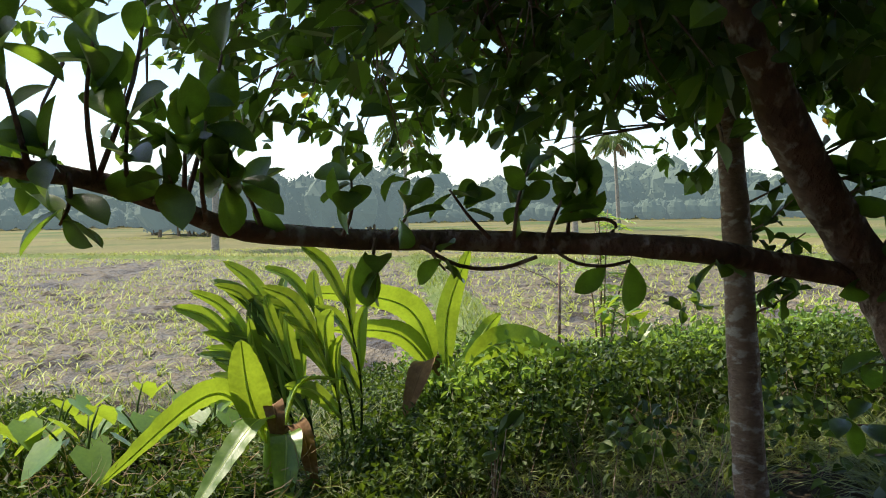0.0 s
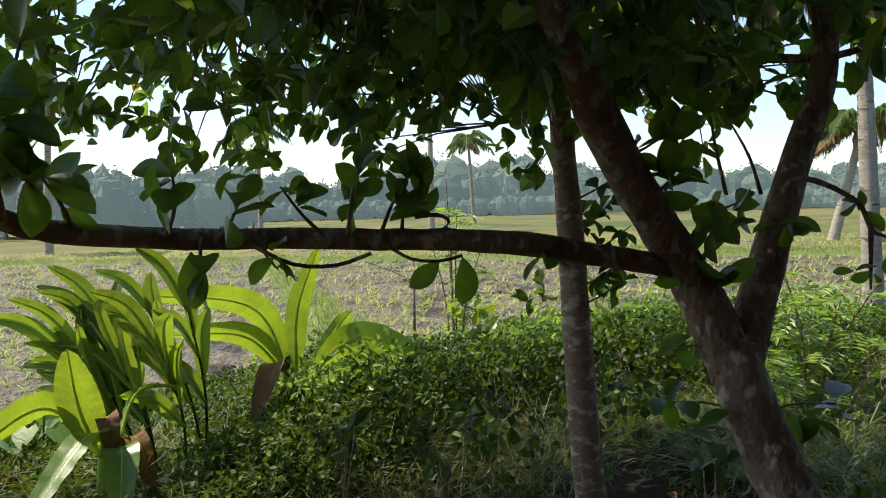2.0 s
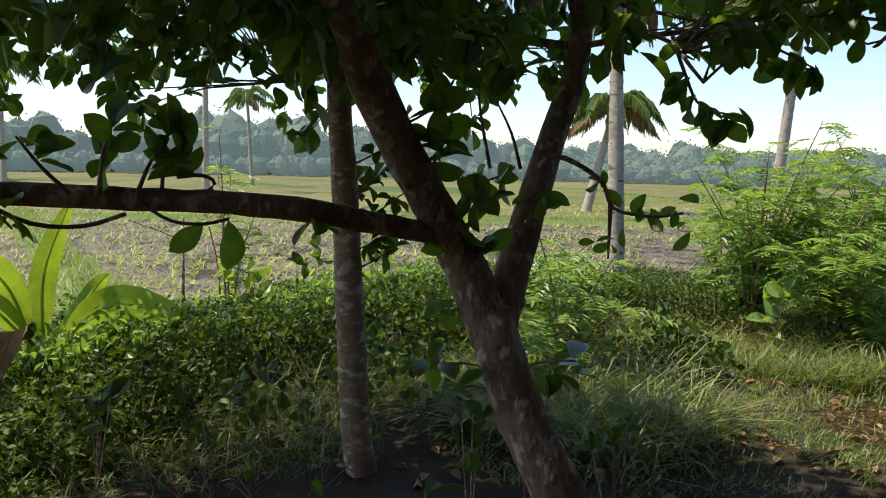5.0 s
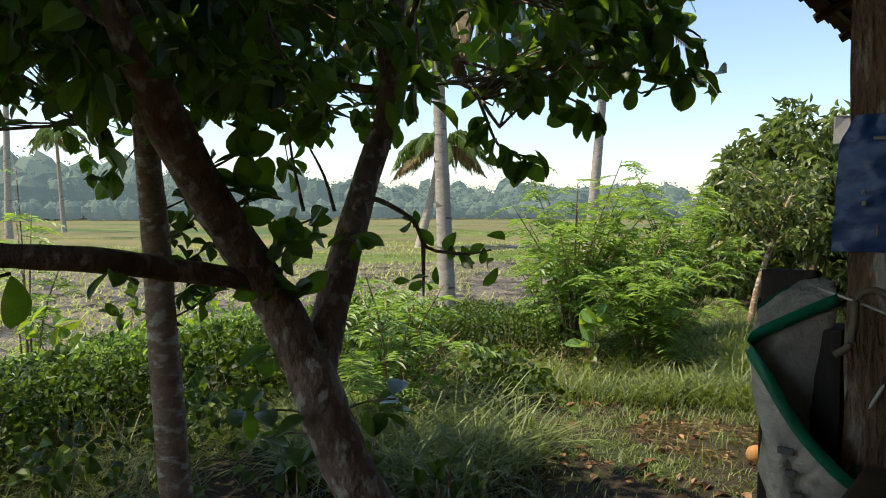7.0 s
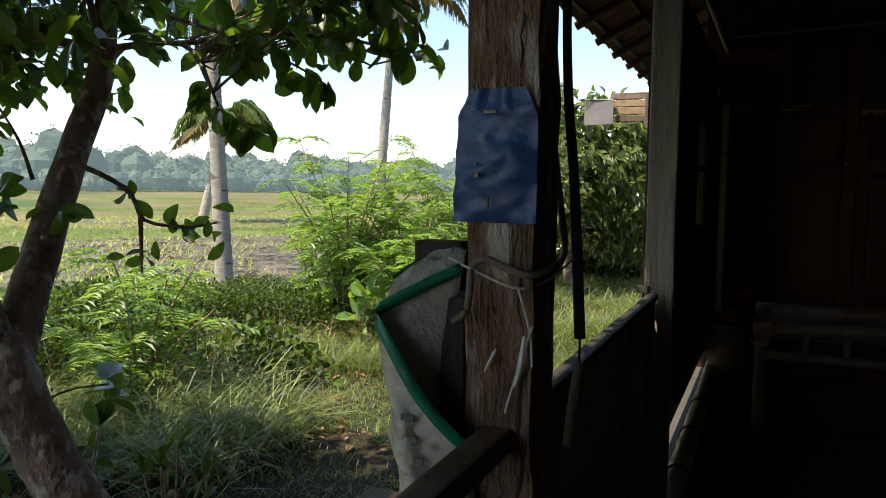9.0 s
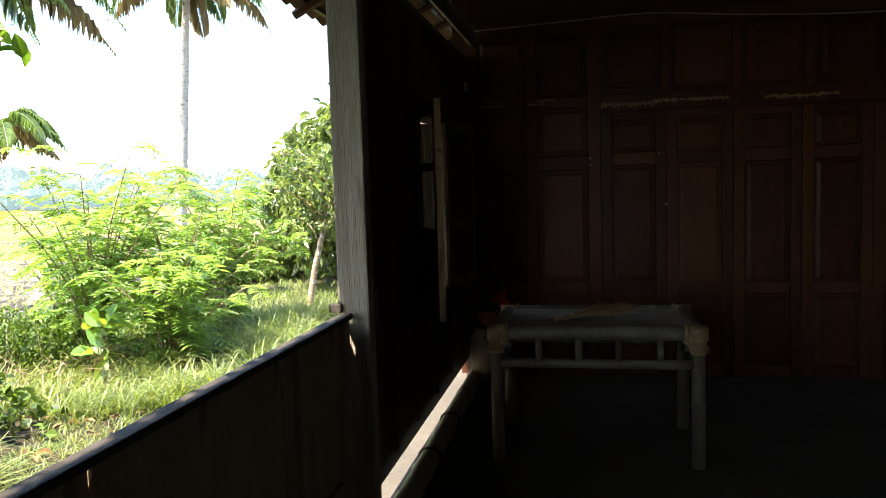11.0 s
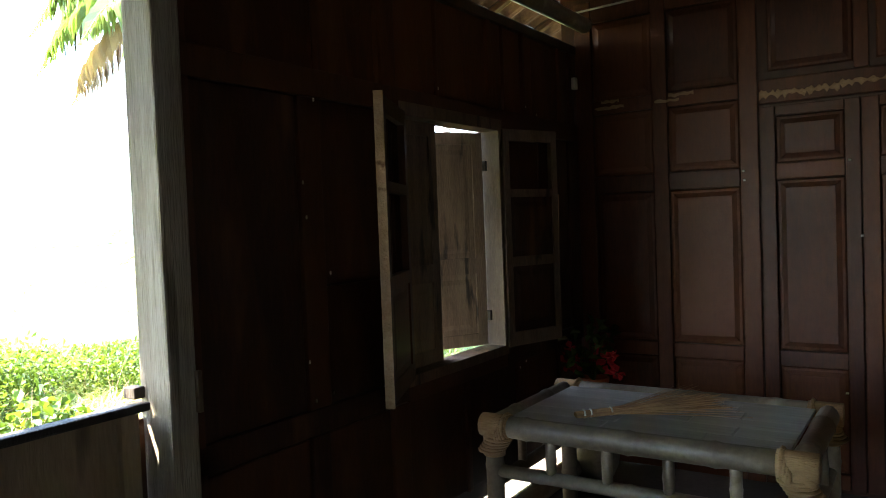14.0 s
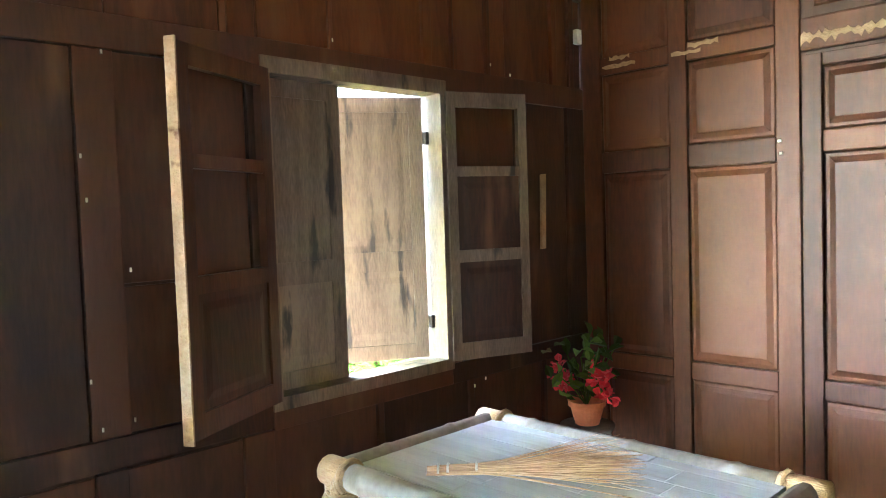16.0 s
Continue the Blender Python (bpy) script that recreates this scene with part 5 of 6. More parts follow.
def build_pinnate_shrub(x, y, height, spread, stems, leaves, label):
    z0 = float(land(x, y))
    e = anchor("feathery_shrub", x, y, z0, label, "shrub", "feathery shrubs")
    w, lf = Soup(), Soup()
    for k in range(stems):
        a = k * 2.4 + rng.random()
        reach = spread * (.25 + .75 * rng.random())
        h = height * (.6 + .4 * rng.random()) * (1 - .25 * reach / spread)
        tip = np.array((x + math.cos(a) * reach, y + math.sin(a) * reach, z0 + h))
        p = smooth_path([(x + .05 * math.cos(a), y + .05 * math.sin(a), z0 - .05), (x + math.cos(a) * reach * .35, y + math.sin(a) * reach * .35, z0 + h * .55), tip], 12)
        w.add(*tube(p, np.linspace(.016, .004, 12), 5))
        for _ in range(leaves):
            i = rng.random() ** .7
            b = np.array([np.interp(i, np.linspace(0, 1, 12), p[:, j]) for j in range(3)])
            az = rng.random() * 6.28
            L = .20 + .16 * rng.random()
            dr = np.array((math.cos(az), math.sin(az), .35 - .5 * rng.random()))
            rach = smooth_path([b, b + dr * L * .5, b + dr * L + (0, 0, -.25 * L)], 8)
            lf.add(*tube(rach[[0, 4, 7]], .0025, 3, cap=False))
            u = np.linspace(.2, 1, 8)
            q = np.stack([np.interp(u, np.linspace(0, 1, 8), rach[:, j]) for j in range(3)], -1)
            tan = unit(np.gradient(q, axis=0))
            sd = unit(np.cross(tan, (0, 0, 1.0)))
            for sg in (-1, 1):
                lf.add(*cloud(q, sd * sg + tan * .35 + rng.normal(size=q.shape) * .1, np.broadcast_to((0, 0, 1.0), q.shape), L * .36, .030, CHIP))
    hang(w.make("stems", [BARK_PALE], smooth=True), e)
    tagged(hang(lf.make("foliage", [PINNATE]), e), kind="stuff")


# ---- big-leaved plants ----
def long_leaf(base, mid, tip, width, side, n=34, fold=.22, ripple=.005, stalk=.12):
    p = smooth_path([base, mid, tip], n)
    t = np.linspace(0, 1, n)
    w = width * np.clip(np.sin(np.pi * np.clip((t - stalk) / (1 - stalk), 0, 1) ** .8), .0, 1) ** .7 + .008 * (t < .98)
    v, f = ribbon(p, w, side, fold, 6, ripple)
    rv, rf = tube(p, np.linspace(.014, .003, n), 5)
    return (v, f), (rv + np.array((0, 0, -.004)), rf)


def build_banana(x, y, leaves, label):
    z0 = float(land(x, y))
    e = anchor("banana_plant", x, y, z0, label, "banana plant", "banana plants")
    for b, m, t, w, sd, mat in leaves:
        lf, rib = long_leaf(b, m, t, w, sd)
        ob = hang(Soup().add(*lf).add(*rib, slot=1).make("leaf", [mat, DRY if mat is DRY else LEAF_RIB], smooth=True), e)
        if mat is DRY:
            tagged(ob, "withered brown leaf")
    s = Soup().add(*tube(smooth_path([(x, y, z0 - .05), (x + .02, y, z0 + .25), (x + .03, y + .02, z0 + .5)], 9), np.linspace(.055, .025, 9), 9))
    hang(s.make("stalk", [BANANA], smooth=True), e)


def build_bananas():
    G, D = BANANA, DRY
    build_banana(-4.20, .73, [
        ((-4.16, 0.71, .2), (-4.06, 0.63, .50), (-3.86, 0.61, .84), .105, (.15, 1, 0), G),
        ((-4.18, 0.71, .2), (-4.12, 0.43, .50), (-3.66, -0.07, .18), .085, (.6, -.2, .8), G),
        ((-4.22, 0.76, .2), (-3.97, 0.66, .36), (-3.57, 0.36, .02), .07, (.2, 1, .1), G),
        ((-4.18, 0.76, .15), (-3.92, 0.83, .28), (-3.67, 0.81, -.05), .08, (0, 1, .1), G),
        ((-4.22, 0.71, .25), (-4.10, 0.76, .42), (-4.02, 0.79, .15), .05, (0, 1, .3), D),
        ((-4.22, 0.76, .2), (-4.02, 0.91, .30), (-3.92, 0.99, -.1), .045, (.2, 1, .3), D),
        ((-4.22, 0.79, .2), (-4.27, 0.91, .5), (-4.22, 1.16, .52), .06, (1, .2, .2), G),
    ], "young banana plant with a bright backlit leaf")
    build_banana(-5.30, 1.96, [
        ((-5.30, 1.98, .2), (-5.20, 1.98, .75), (-5.00, 2.11, 1.24), .075, (.3, 1, .2), G),
        ((-5.30, 1.93, .25), (-5.12, 1.66, .82), (-4.80, 0.89, 1.00), .10, (.5, .1, .9), G),
        ((-5.28, 1.93, .25), (-5.12, 1.61, .62), (-4.87, 1.11, .72), .09, (.5, .2, .8), G),
        ((-5.30, 2.01, .25), (-5.07, 2.46, .54), (-4.54, 3.07, .16), .12, (.4, .2, .9), G),
        ((-5.32, 2.01, .2), (-5.22, 2.26, .60), (-5.12, 2.36, .75), .05, (.5, 1, .1), G),
        ((-5.22, 1.91, .3), (-4.92, 1.76, .45), (-4.77, 1.59, .12), .08, (.3, 1, .3), D),
    ], "banana plant with long arching leaves")
    # tall clump of broad upright leaves on canes
    x, y = -4.60, 1.08
    z0 = float(land(x, y))
    e = anchor("ginger_clump", x, y, z0, "clump of tall canes with long pointed leaves", "shrub")
    s, c = Soup(), Soup()
    for k in range(9):
        a = rng.random() * 6.28
        b = np.array((x + math.cos(a) * .12 * rng.random(), y + math.sin(a) * .20, z0 - .03))
        lean = np.array((.08 * rng.normal(), -.20 + .15 * rng.normal(), .95))
        t = b + lean * (.75 + .55 * rng.random())
        cane = smooth_path([b, b + (t - b) * .5 + (0, .05, .03), t], 10)
        c.add(*tube(cane, np.linspace(.011, .005, 10), 6))
        plane = rng.normal() * .5
        for j in range(5):
            u = .45 + .55 * j / 4
            p = np.array([np.interp(u, np.linspace(0, 1, 10), cane[:, i]) for i in range(3)])
            sg = 1 if j % 2 else -1
            d = unit(unit(t - b) * (.75 + .5 * u) + sg * np.array((math.sin(plane), math.cos(plane), 0)) * (.55 - .30 * u) + np.array((0, -.25, 0)) + rng.normal(size=3) * .12)
            L = (.40 + .28 * rng.random()) * (1.05 - .25 * abs(u - .8))
            lf, rib = long_leaf(p, p + d * L * .55 + (0, 0, .02), p + d * L + np.array((0, sg * .05, -(.04 + .14 * rng.random()) * L)), .030 + .016 * rng.random(), np.cross(d, (1, .4 * rng.normal(), .3 * rng.normal())), 12, .35, .003, .03)
            s.add(*lf)
            s.add(*rib, slot=1)
    hang(c.make("canes", [HERB], smooth=True), e)
    hang(s.make("leaves", [GINGER, LEAF_RIB], smooth=True), e)


def heart(n=1):
    v = [(0, 0, 0), (-.18, .22, .02), (.05, .42, .05), (.45, .34, .03), (.8, .14, -.02), (1.0, 0, -.08), (.8, -.14, -.02), (.45, -.34, .03), (.05, -.42, .05), (-.18, -.22, .02), (.45, 0, -.02)]
    f = [(0, 10, 1), (1, 10, 2), (2, 10, 3), (3, 10, 4), (4, 10, 5), (5, 10, 6), (6, 10, 7), (7, 10, 8), (8, 10, 9), (9, 10, 0)]
    return np.array(v, float), np.array([q[::-1] for q in f])


def build_taro():
    proto = None
    for x, y in ((-4.9, -.45), (-4.6, -.75), (-5.2, -.15), (-5.4, -.8), (-5.0, -1.1), (-5.6, .25), (-5.5, -.3), (-4.4, -.35), (-4.35, -1.0), (-5.9, .05), (-5.8, .55)):
        z = float(land(x, y))
        if proto is None:
            e = anchor("taro_plant", x, y, z, "taro plant with heart-shaped leaves on thin stalks", "taro", "taro plants")
            for k in range(5):
                a = k * 1.3 + rng.random()
                h = .28 + .22 * rng.random()
                tip = np.array((x + math.cos(a) * .16, y + math.sin(a) * .16, z + h))
                st = tube(smooth_path([(x, y, z - .02), ((x + tip[0]) / 2, (y + tip[1]) / 2, z + h * .7), tip], 7), np.linspace(.009, .005, 7), 6)
                hang(Soup().add(*st).make("stalk", [HERB], smooth=True), e)
                d = np.array([(math.cos(a) * .7, math.sin(a) * .7, -.55)])
                L = .17 + .05 * rng.random()
                hang(Soup().add(*cloud(tip[None], d, np.array([(math.cos(a) * .5, math.sin(a) * .5, .9)]), np.array([L]), np.array([L]), heart())).make("leaf", [BANANA], smooth=True), e)
            proto = e
        else:
            bpy.context.view_layer.update()
            c = copy_thing(proto, pose(x, y, z, 0, 0, rng.random() * 360))
            c.scale = [.75 + .5 * rng.random()] * 3


# ---- ground cover ----
def scatter(n, xr, yr, keep):
    x, y = rng.uniform(*xr, n), rng.uniform(*yr, n)
    k = keep(x, y)
    return x[k], y[k]


def patchy(x, y, s, seed=0.0):
    return np.array([noise.noise(Vector((a * s, b * s, seed))) for a, b in zip(x, y)])


def grass(x, y, h, w, lean=.35, shape=BLADE):
    n = len(x)
    z = land(x, y)
    a = rng.random(n) * 2 * np.pi
    d = np.stack([np.cos(a) * lean * (.3 + rng.random(n)), np.sin(a) * lean * (.3 + rng.random(n)), np.ones(n)], -1)
    up = np.stack([np.cos(a), np.sin(a), np.full(n, .2)], -1)
    return cloud(np.stack([x, y, z - .01], -1), d, up, h * (.5 + .8 * rng.random(n)), w, shape)


def build_ground_cover():
    # short yard grass and weeds
    yard = Soup()
    x, y = scatter(16000, (-3.4, -.3), (3.6, 8.0), lambda x, y: (patchy(x, y, 1.1, 71) > -.22) & (np.hypot((x + 1.4) / .75, (y - 6.25) / .55) > 1))
    yard.add(*grass(x, y, .075, .007, .7))
    x, y = scatter(19000, (-4.2, -.12), (-2.0, 12.5), lambda x, y: (patchy(x, y, .9) > .16 * (y < 4.6) - .05 - .25 * (y > 6)) & ((x > -3.4) | (y > 4.5)))
    yard.add(*grass(x, y, .075 + .05 * (y > 5.5), .006))
    x, y = scatter(21000, (-6.5, -.3), (6.4, 16), lambda x, y: (np.hypot(x + 1.5, y - 6.2) > 1.2) & (x > field_edge(y)))
    yard.add(*grass(x, y, .22 + .10 * patchy(x, y, .7, 4), .008, .5))
    tagged(yard.make("yard_grass", [GRASS]), "short green grass of the shaded yard", "grass", kind="stuff")

    # long grass mounds along the verge
    tall = Soup()
    x, y = scatter(30000, (-7.5, -1.9), (4.0, 11.5), lambda x, y: (patchy(x, y, .55, 7) > -.12) & (x < -2.0 - .25 * (y - 4) * (y < 8)) & (x > field_edge(y) + .2))
    hh = .34 + .28 * patchy(x, y, .8, 11)
    tall.add(*grass(x, y, hh, .010, 1.0))
    x, y = scatter(8000, (-5.8, -3.3), (.8, 5.0), lambda x, y: patchy(x, y, .9, 61) > -.1)
    tall.add(*grass(x, y, np.interp(x, (-5, -4, -3.3), (.62, .45, .2)) * (1 + .5 * patchy(x, y, .8, 63)), .006, 1.2))
    x, y = scatter(3600, (-3.7, -2.2), (3.9, 5.6), lambda x, y: np.hypot(x + 3.0, y - 4.75) < .85)
    tall.add(*grass(x, y, .5, .011, 1.1))
    x, y = scatter(16000, (-9.2, -5.8), (-8, 12), lambda x, y: (np.abs(x - field_edge(y)) < 1.1) & (patchy(x, y, .6, 2) > -.15))
    tall.add(*grass(x, y, .20, .009, .6))
    x, y = scatter(15000, (-3.2, -.5), (6.7, 12.0), lambda x, y: (np.hypot(x + 1.45, y - 6.2) > 1.05) & (patchy(x, y, .8, 17) > -.2) & (np.hypot(x + 2.0, y - 10.9) > .7))
    tall.add(*grass(x, y, .40 + .2 * patchy(x, y, .9, 19), .011, .75))
    tagged(tall.make("long_grass", [GRASS]), "long drooping grass on the verge", "grass", kind="stuff")

    straw = Soup()
    x, y = scatter(3600, (-5.5, -2.4), (-1.5, 10), lambda x, y: (patchy(x, y, .8, 21) > .0) & ((x < -4.4) | (y > 5.5) | (y < 1) | (patchy(x, y, 1.3, 27) > .2)))
    n = len(x)
    straw.add(*cloud(np.stack([x, y, land(x, y) + .02 + .28 * rng.random(n) * (x < -3)], -1), rand_dir(n, -.1) * (1, 1, .5), rand_dir(n, 1), .16 + .16 * rng.random(n), .006, BLADE))
    x, y = scatter(2600, (-2.3, -.7), (5.2, 7.2), lambda x, y: (np.hypot((x + 1.4) / .68, (y - 6.25) / .5) < 1) & (patchy(x, y, 2.2, 23) > -.15))
    n = len(x)
    straw.add(*cloud(np.stack([x, y, land(x, y) + .01 + .02 * rng.random(n)], -1), rand_dir(n) * (1, 1, .05), rand_dir(n, 3), .06 + .10 * rng.random(n), .0045, CHIP))
    x, y = scatter(900, (-3.0, -1.2), (9.0, 12), lambda x, y: np.hypot((x + 2.0), (y - 10.6)) < .9)
    n = len(x)
    straw.add(*cloud(np.stack([x, y, land(x, y) + .03 + .03 * rng.random(n)], -1), rand_dir(n) * (1, 1, .15), rand_dir(n, 3), .2, .014, BLADE))
    tagged(straw.make("straw", [STRAW]), "dry straw and dead stalks lying on the ground", "straw", kind="stuff")

    litter = Soup()
    x, y = scatter(1300, (-4.5, -.3), (-1.5, 7.0), lambda x, y: patchy(x, y, 1.2, 31) > -.1 + .3 * (y < 5))
    n = len(x)
    litter.add(*cloud(np.stack([x, y, land(x, y) + .015], -1), rand_dir(n) * (1, 1, .2), rand_dir(n, 3), .07 + .05 * rng.random(n), .024, OVAL))
    tagged(litter.make("leaf_litter", [DRY]), "fallen brown leaves on the yard", "leaf litter", kind="stuff")

    # tangled herbs and creepers under the trees
    herb = Soup()
    x, y = scatter(9500, (-7.4, -2.5), (1.2, 9.0), lambda x, y: (patchy(x, y, .6, 41) > np.interp(x, (-5.6, -4.6, -3.6), (-.5, -.25, .38))) & (x > field_edge(y) + .3) & (x < -2.75 - .18 * np.maximum(y - 4.6, 0)))
    h = np.clip(np.interp(x, (-7, -5.4, -4.2, -3.6, -3.0), (.60, .66, .56, .24, .08)) + .30 * patchy(x, y, .7, 43), .06, .95)
    h *= np.interp(y, (1.2, 2.6, 7, 9), (.5, 1, .9, .7))
    per = 13
    n = len(x) * per
    xx, yy = np.repeat(x, per) + rng.normal(size=n) * .07, np.repeat(y, per) + rng.normal(size=n) * .07
    zz = land(xx, yy) + np.repeat(h, per) * rng.random(n) ** .55
    herb.add(*cloud(np.stack([xx, yy, zz], -1), rand_dir(n, .1), rand_dir(n, 1.3), .030 + .045 * rng.random(n), .024 + .016 * rng.random(n), CHIP))
    x, y = scatter(6800, (-7.6, -3.3), (-4, 1.6), lambda x, y: (patchy(x, y, .7, 47) > -.15) & (x > field_edge(y) + .1) & (np.hypot(x + 4.3, y - .9) > .25))
    per = 8
    n = len(x) * per
    xx, yy = np.repeat(x, per) + rng.normal(size=n) * .05, np.repeat(y, per) + rng.normal(size=n) * .05
    zz = land(xx, yy) + (.10 + .14 * np.repeat(rng.random(len(x)), per)) * rng.random(n) ** .6 * np.interp(xx, (-7.5, -4), (1.2, .8))
    herb.add(*cloud(np.stack([xx, yy, zz], -1), rand_dir(n, .1), rand_dir(n, 1.3), .04 + .05 * rng.random(n), .034, CHIP))
    # low herbs right of the fork, and creepers round the straight trunk
    for cx, cy, r, hh, m in ((-3.6, 2.7, .45, .6, 110), (-3.7, 3.6, .5, .7, 170), (-4.6, 4.2, .7, .8, 420), (-4.6, 2.4, .5, .6, 200), (-5.4, 3.4, .7, .7, 1300), (-3.4, 6.2, .6, .5, 500)):
        p = rng.normal(size=(m, 2)) * r * .5
        xx, yy = cx + p[:, 0], cy + p[:, 1]
        zz = land(xx, yy) + hh * rng.random(m) ** .7 * np.exp(-(np.hypot(p[:, 0], p[:, 1]) / r) ** 2)
        herb.add(*cloud(np.stack([xx, yy, zz], -1), rand_dir(m, .1), rand_dir(m, 1.2), .05 + .05 * rng.random(m), .034, OVAL))
    # lighter leaves on the crest of the bushes, sunlight put into their colour
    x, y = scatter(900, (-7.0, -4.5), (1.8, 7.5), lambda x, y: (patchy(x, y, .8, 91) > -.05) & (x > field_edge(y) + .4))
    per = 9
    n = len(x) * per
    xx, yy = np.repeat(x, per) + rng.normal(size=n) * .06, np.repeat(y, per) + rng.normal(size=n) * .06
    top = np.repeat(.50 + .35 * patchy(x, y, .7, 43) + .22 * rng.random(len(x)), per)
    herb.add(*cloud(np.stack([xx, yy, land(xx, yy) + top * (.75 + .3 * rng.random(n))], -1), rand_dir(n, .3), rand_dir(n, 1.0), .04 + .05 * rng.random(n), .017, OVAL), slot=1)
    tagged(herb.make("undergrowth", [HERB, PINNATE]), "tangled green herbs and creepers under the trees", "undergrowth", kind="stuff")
    stems = Soup()
    x, y = scatter(230, (-6.5, -2.8), (1.6, 8.0), lambda x, y: x < -2.8 - .2 * np.maximum(y - 4.6, 0))
    for a, b in zip(x, y):
        z = float(land(a, b))
        t = np.array((a, b, z)) + np.array((rng.normal() * .12, rng.normal() * .12, .3 + .35 * rng.random()))
        stems.add(*tube(smooth_path([(a, b, z - .02), (np.array((a, b, z)) + t) / 2 + rng.normal(size=3) * .04, t], 4), (.003, .0025, .002, .001), 3, cap=False))
    tagged(stems.make("dead_stems", [BARK]), "thin dead stems among the undergrowth", "stems", kind="stuff")

    # rice seedlings in rows, and stubble on the nearer plots
    rice = Soup()
    gx, gy = np.meshgrid(np.arange(-44, -3.6, .40), np.arange(-24, 42, .20))
    gx, gy = gx.ravel() + rng.normal(size=gx.size) * .03, gy.ravel() + rng.normal(size=gy.size) * .04
    px, py = gx + .5 * gy, gy - .28 * gx - 4
    k = (px < field_edge(py) - .4) & (bund_near(px, py) > .6) & (rng.random(len(px)) < .85) & (py > -28) & (np.hypot(px, py) < 46)
    k &= patchy(px, py, .25, 51) > -.30
    px, py = px[k], py[k]
    for part, per, shape in ((np.hypot(px, py) < 17, 8, BLADE), (np.hypot(px, py) >= 17, 3, SPIKE)):
        qx, qy = px[part], py[part]
        x, y = np.repeat(qx, per) + rng.normal(size=len(qx) * per) * .02, np.repeat(qy, per) + rng.normal(size=len(qx) * per) * .02
        rice.add(*grass(x, y, .20, (.016 if per == 8 else .032), .8, shape))
    tagged(rice.make("rice_seedlings", [RICE]), "young rice seedlings in rows on wet mud", "rice", kind="stuff")
    # grass tufts on the bunds
    bg_ = Soup()
    for (ax, ay), (bx, by) in BUNDS:
        L = math.hypot(bx - ax, by - ay)
        n = int(min(L * 110, 6000))
        t = rng.random(n)
        x, y = ax + (bx - ax) * t + rng.normal(size=n) * .28, ay + (by - ay) * t + rng.normal(size=n) * .28
        bg_.add(*grass(x, y, .17, .024, .5, SPIKE))
    tagged(bg_.make("bund_grass", [GRASS]), "rough grass on the field bunds", "grass", kind="stuff")


def build_small_plants():
    def sprig(name, x, y, h, n, mat, label, L=.09, w=.03, shape=OVAL_FINE):
        z = float(land(x, y))
        e = anchor(name, x, y, z, label, "seedling", "seedlings")
        s, lf = Soup(), Soup()
        for k in range(n):
            t = np.array((x + rng.normal() * .09, y + rng.normal() * .09, z + h * (.45 + .6 * rng.random())))
            s.add(*tube(smooth_path([(x, y, z - .02), ((x + t[0]) / 2, (y + t[1]) / 2, z + h * .45), t], 6), .004, 5))
            m = 3
            lf.add(*cloud(np.repeat(t[None], m, 0), rand_dir(m, .2), rand_dir(m, 1), L * (.7 + .6 * rng.random(m)), w, shape))
        hang(s.make("stem", [BARK_PALE]), e)
        hang(lf.make("leaves", [mat]), e)
    sprig("seedling", -1.56, 3.32, .62, 7, HERB, "small pale-leaved seedling by the tree", .085, .018)
    sprig("seedling", -2.03, 2.98, .55, 3, HERB, "seedling with bright round leaves", .12, .04)
    sprig("seedling", -2.25, 3.5, .65, 4, HERB, "seedling with broad leaves", .12, .036)
    sprig("seedling", -2.0, 2.5, .45, 4, HERB, "seedling with broad leaves", .12, .036)
    sprig("seedling", -3.6, 1.9, .5, 5, HERB, "seedling with broad bright leaves", .13, .04)
    sprig("seedling", -6.6, 4.6, 1.0, 6, HERB, "thin weed with broad leaves", .16, .05)
    sprig("seedling", -6.2, 3.9, .95, 8, BANANA, "weed with bright leaves on the verge", .15, .05)
    sprig("seedling", -6.3, 5.3, 1.0, 8, BANANA, "weed with bright leaves on the verge", .15, .05)
    sprig("seedling", -3.9, 8.6, .7, 9, BANANA, "bright broad-leaved weed in the grass", .24, .06)
    sprig("seedling", -3.2, 7.6, .6, 7, BANANA, "bright broad-leaved weed in the grass", .2, .05)
    # stake with a drooping twig at the field's edge
    s = Soup().add(*tube([(-9.84, 4.47, -.5), (-9.83, 4.48, .80)], (.022, .018), 7)).add(*tube(smooth_path([(-9.83, 4.48, .45), (-9.8, 4.2, .6), (-9.75, 3.75, .78)], 8), .008, 5))
    tagged(s.make("stake", [BARK], smooth=True), "thin wooden stake at the edge of the field", "stake")
    # coconut on the ground
    z = float(land(-1.1, 5.95))
    prof = np.linspace(-1, 1, 11)
    s = Soup().add(*tube(np.array([(-1.14 + .064 * u, 5.92, z + .060) for u in prof]), .062 * np.sqrt(np.maximum(1 - prof ** 2, .012)), 14))
    tagged(s.make("coconut_husk", [COCONUT], smooth=True), "orange-brown dry coconut lying on the grass", "coconut")


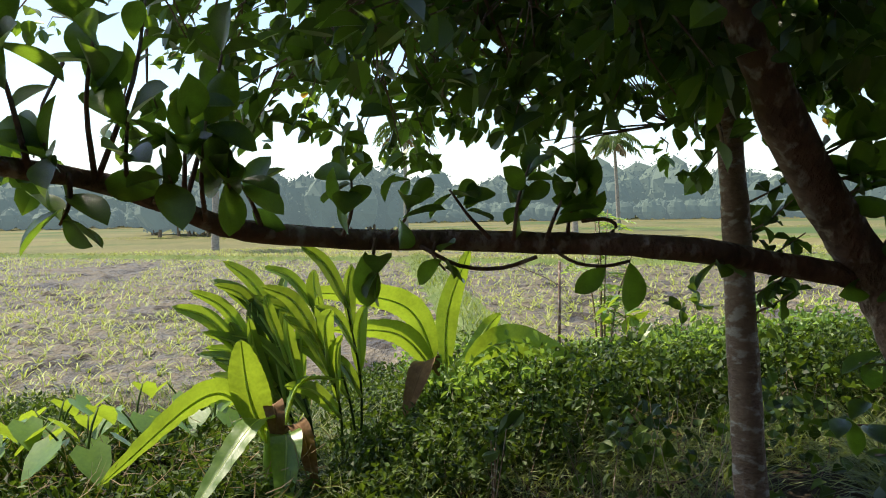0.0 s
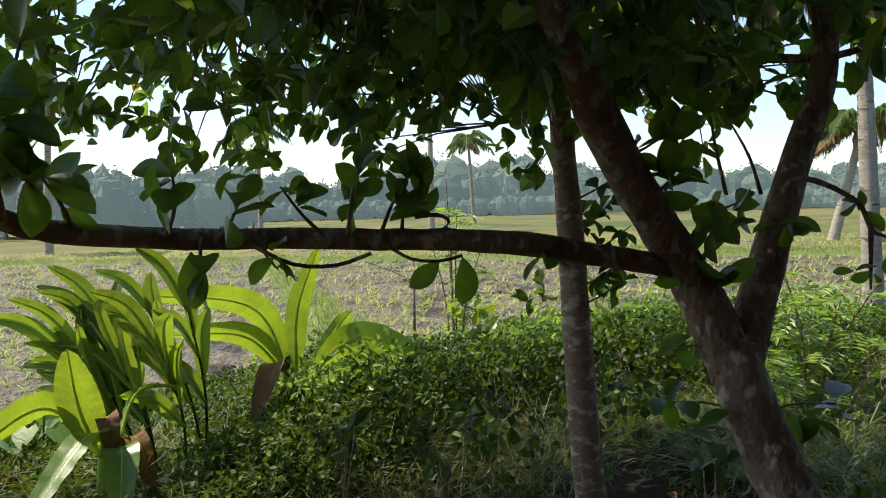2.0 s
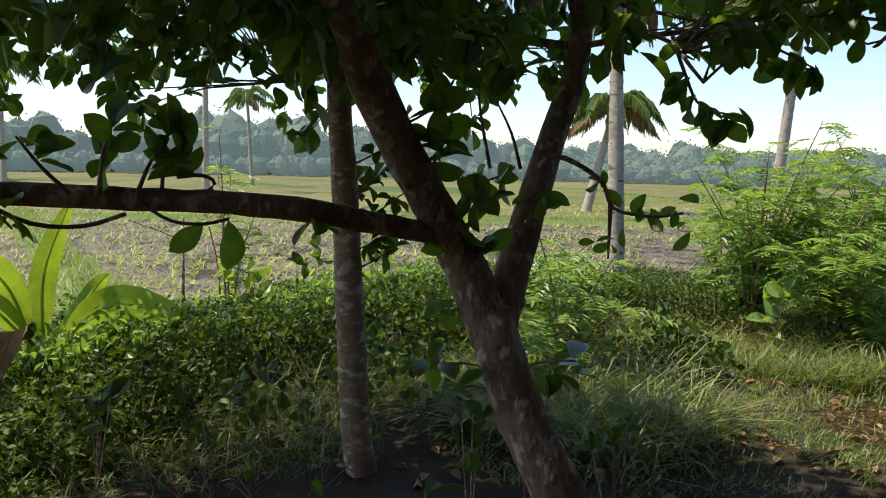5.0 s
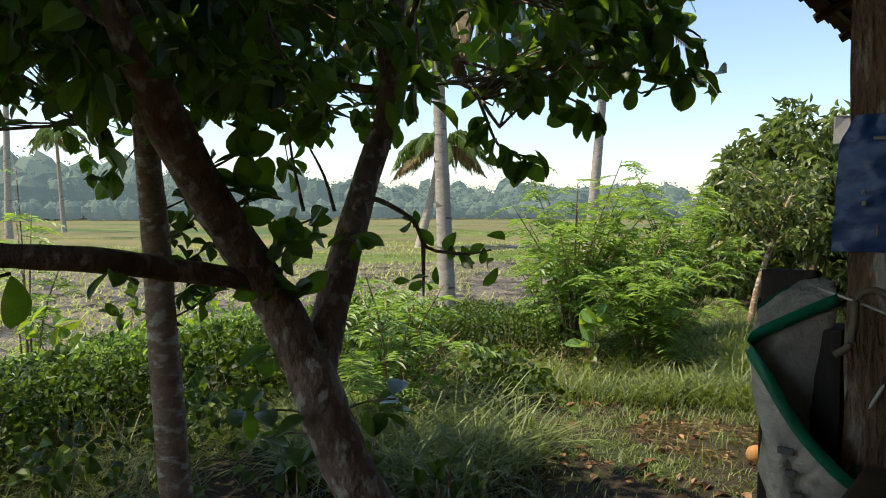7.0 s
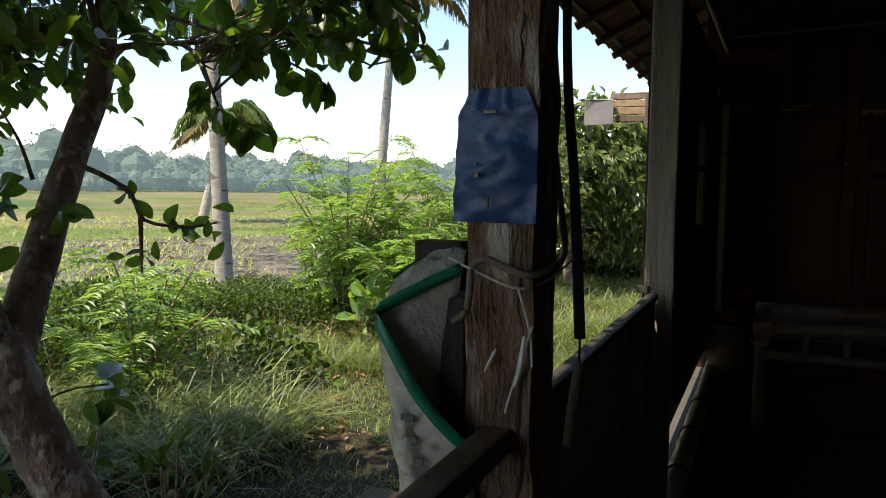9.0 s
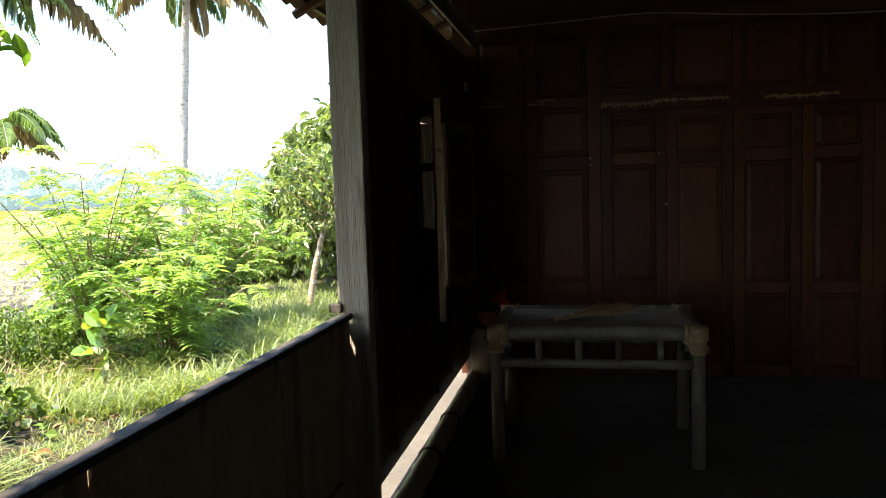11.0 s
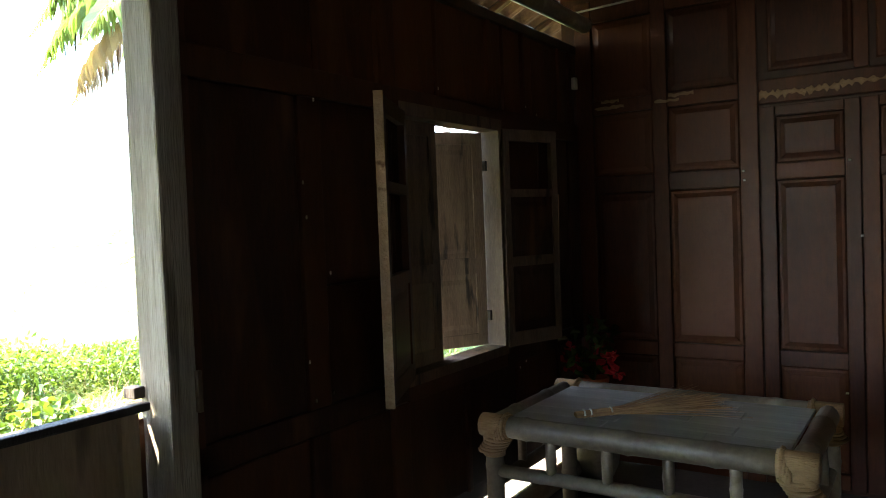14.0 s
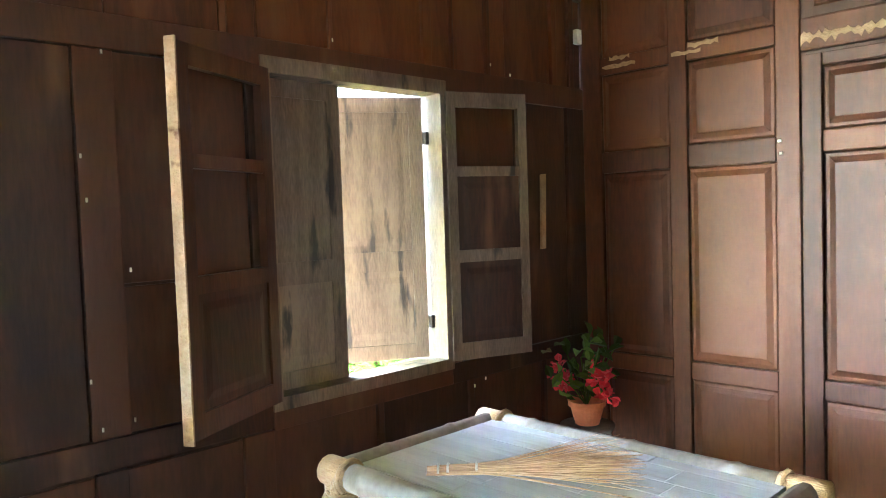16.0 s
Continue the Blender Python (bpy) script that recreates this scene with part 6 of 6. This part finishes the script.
def build_far_woods():
    s = Soup()
    def crown(cx, cy, z0, h, w, n, big):
        q = rng.normal(size=(n, 3))
        q = q / np.linalg.norm(q, axis=1, keepdims=True) * (.55 + .5 * rng.random((n, 1)))
        p = np.array((cx, cy, z0 + h * .58)) + q * (w, w, h * .46)
        return cloud(p, rand_dir(n, -.1), rand_dir(n, .8), big * (.7 + .7 * rng.random(n)), big * .75, CHIP)
    def core(cx, cy, z0, h, w):
        th, ph = np.meshgrid(np.linspace(0, 2 * np.pi, 9)[:-1], np.linspace(.05, np.pi - .05, 6))
        q = np.stack([np.cos(th) * np.sin(ph), np.sin(th) * np.sin(ph), np.cos(ph)], -1).reshape(-1, 3)
        k = 1 + .38 * (rng.random((len(q), 1)) - .5)
        i, j = np.meshgrid(np.arange(5) * 8, np.arange(8), indexing="ij")
        i, j = i.ravel(), j.ravel()
        f = np.stack([i + j, i + 8 + j, i + 8 + (j + 1) % 8, i + (j + 1) % 8], -1)
        return np.array((cx, cy, z0 + h * .55)) + q * k * (w * .80, w * .80, h * .40), f
    tr = Soup()
    for k in range(560):
        yaw = rng.uniform(-8, 128)
        r = rng.uniform(175, 240)
        cx, cy = -math.sin(radians(yaw)) * r, math.cos(radians(yaw)) * r
        tall = np.interp(yaw, (-10, 10, 30, 42, 52, 66, 80, 130), (10, 9, 7, 7.5, 10, 12, 10, 12)) * (r / 200)
        h = tall * (.75 + .5 * rng.random()) * (1.25 if rng.random() < .1 else 1)
        s.add(*crown(cx, cy, -.8, h, h * .36 + 1, 150, .66)).add(*core(cx, cy, -.8, h, h * .36 + 1))
        tr.add(*tube([(cx, cy, -1), (cx, cy, h * .5)], (.25, .15), 4, cap=False))
    for k in range(700):
        yaw = rng.uniform(-8, 128)
        r = rng.uniform(160, 172)
        cx, cy = -math.sin(radians(yaw)) * r, math.cos(radians(yaw)) * r
        h = 3 + 2 * rng.random()
        s.add(*crown(cx, cy, -.8, h, 2.2, 20, .6)).add(*core(cx, cy, -.8, h, 2.2))
    for k in range(70):
        yaw = rng.uniform(82, 100)
        r = rng.uniform(75, 95)
        cx, cy = -math.sin(radians(yaw)) * r, math.cos(radians(yaw)) * r
        h = 5.5 + 2.2 * rng.random()
        s.add(*crown(cx, cy, -.8, h, 2.4, 200, .42)).add(*core(cx, cy, -.8, h, 2.4))
        tr.add(*tube([(cx, cy, -1), (cx, cy, 3)], (.2, .12), 4, cap=False))
    tagged(s.make("far_woods", [WOODS_GLOW]), "belt of trees beyond the fields, its haze put in as a glow", "woods", kind="stuff")
    tagged(tr.make("far_trunks", [BARK_PALE]), "thin pale trunks in the belt of trees", "trunks", kind="stuff")


build_jackfruit()
build_straight_tree()
build_palm((-8.56, 11.97, -.45), (-8.74, 11.84, 5.25), .145, 2.6, 20, "coconut palm with ringed pale trunk at the field's edge", 4, 6)
build_palm((-13.7, 26.8, -.5), (-13.0, 27.1, 9.2), .19, 3.2, 20, "tall coconut palm with a slender trunk", 4, 4)
build_palm((-25.2, 30.0, -.5), (-24.4, 30.9, 4.5), .22, 2.8, 18, "distant coconut palm with drooping fronds", 5)
build_palm((-56.1, 22.1, -.5), (-56.3, 22.3, 15.5), .22, 3.6, 18, "tall thin coconut palm across the field", 3, leaflets=34)
build_palm((-44.6, -4.0, -.5), (-44.6, -3.7, 7.6), .2, 3.2, 18, "distant coconut palm across the field", 2, leaflets=34)
build_palm((-62, 9.5, -.5), (-62, 9.5, 8.2), .18, 3.0, 14, "distant coconut palm across the field", 2, leaflets=30)
build_palm((-70, 32, -.5), (-70, 31.5, 8), .2, 3.0, 14, "distant coconut palm across the field", 2, leaflets=30)
build_mango()
build_leaning_tree()
build_thicket()
build_pinnate_shrub(-3.95, 8.55, 2.8, 1.1, 17, 18, "feathery light green shrub on the verge")
build_pinnate_shrub(-3.6, 10.6, 2.7, 1.2, 16, 19, "tall feathery light green shrub")
build_pinnate_shrub(-3.0, 8.4, 1.5, .85, 13, 17, "feathery green shrub in the grass by the house")
build_pinnate_shrub(-3.6, 9.5, 2.2, 1.1, 15, 18, "feathery green shrub in the long grass")
build_pinnate_shrub(-4.6, 9.0, 1.5, .9, 9, 12, "low feathery green shrub")
build_pinnate_shrub(-3.5, 5.1, 1.35, .75, 8, 12, "low feathery shrub beside the tree")
build_pinnate_shrub(-6.9, 3.9, 2.6, .5, 5, 9, "slender feathery shrub at the field")
build_bananas()
build_taro()
build_small_plants()
build_ground_cover()
build_far_woods()
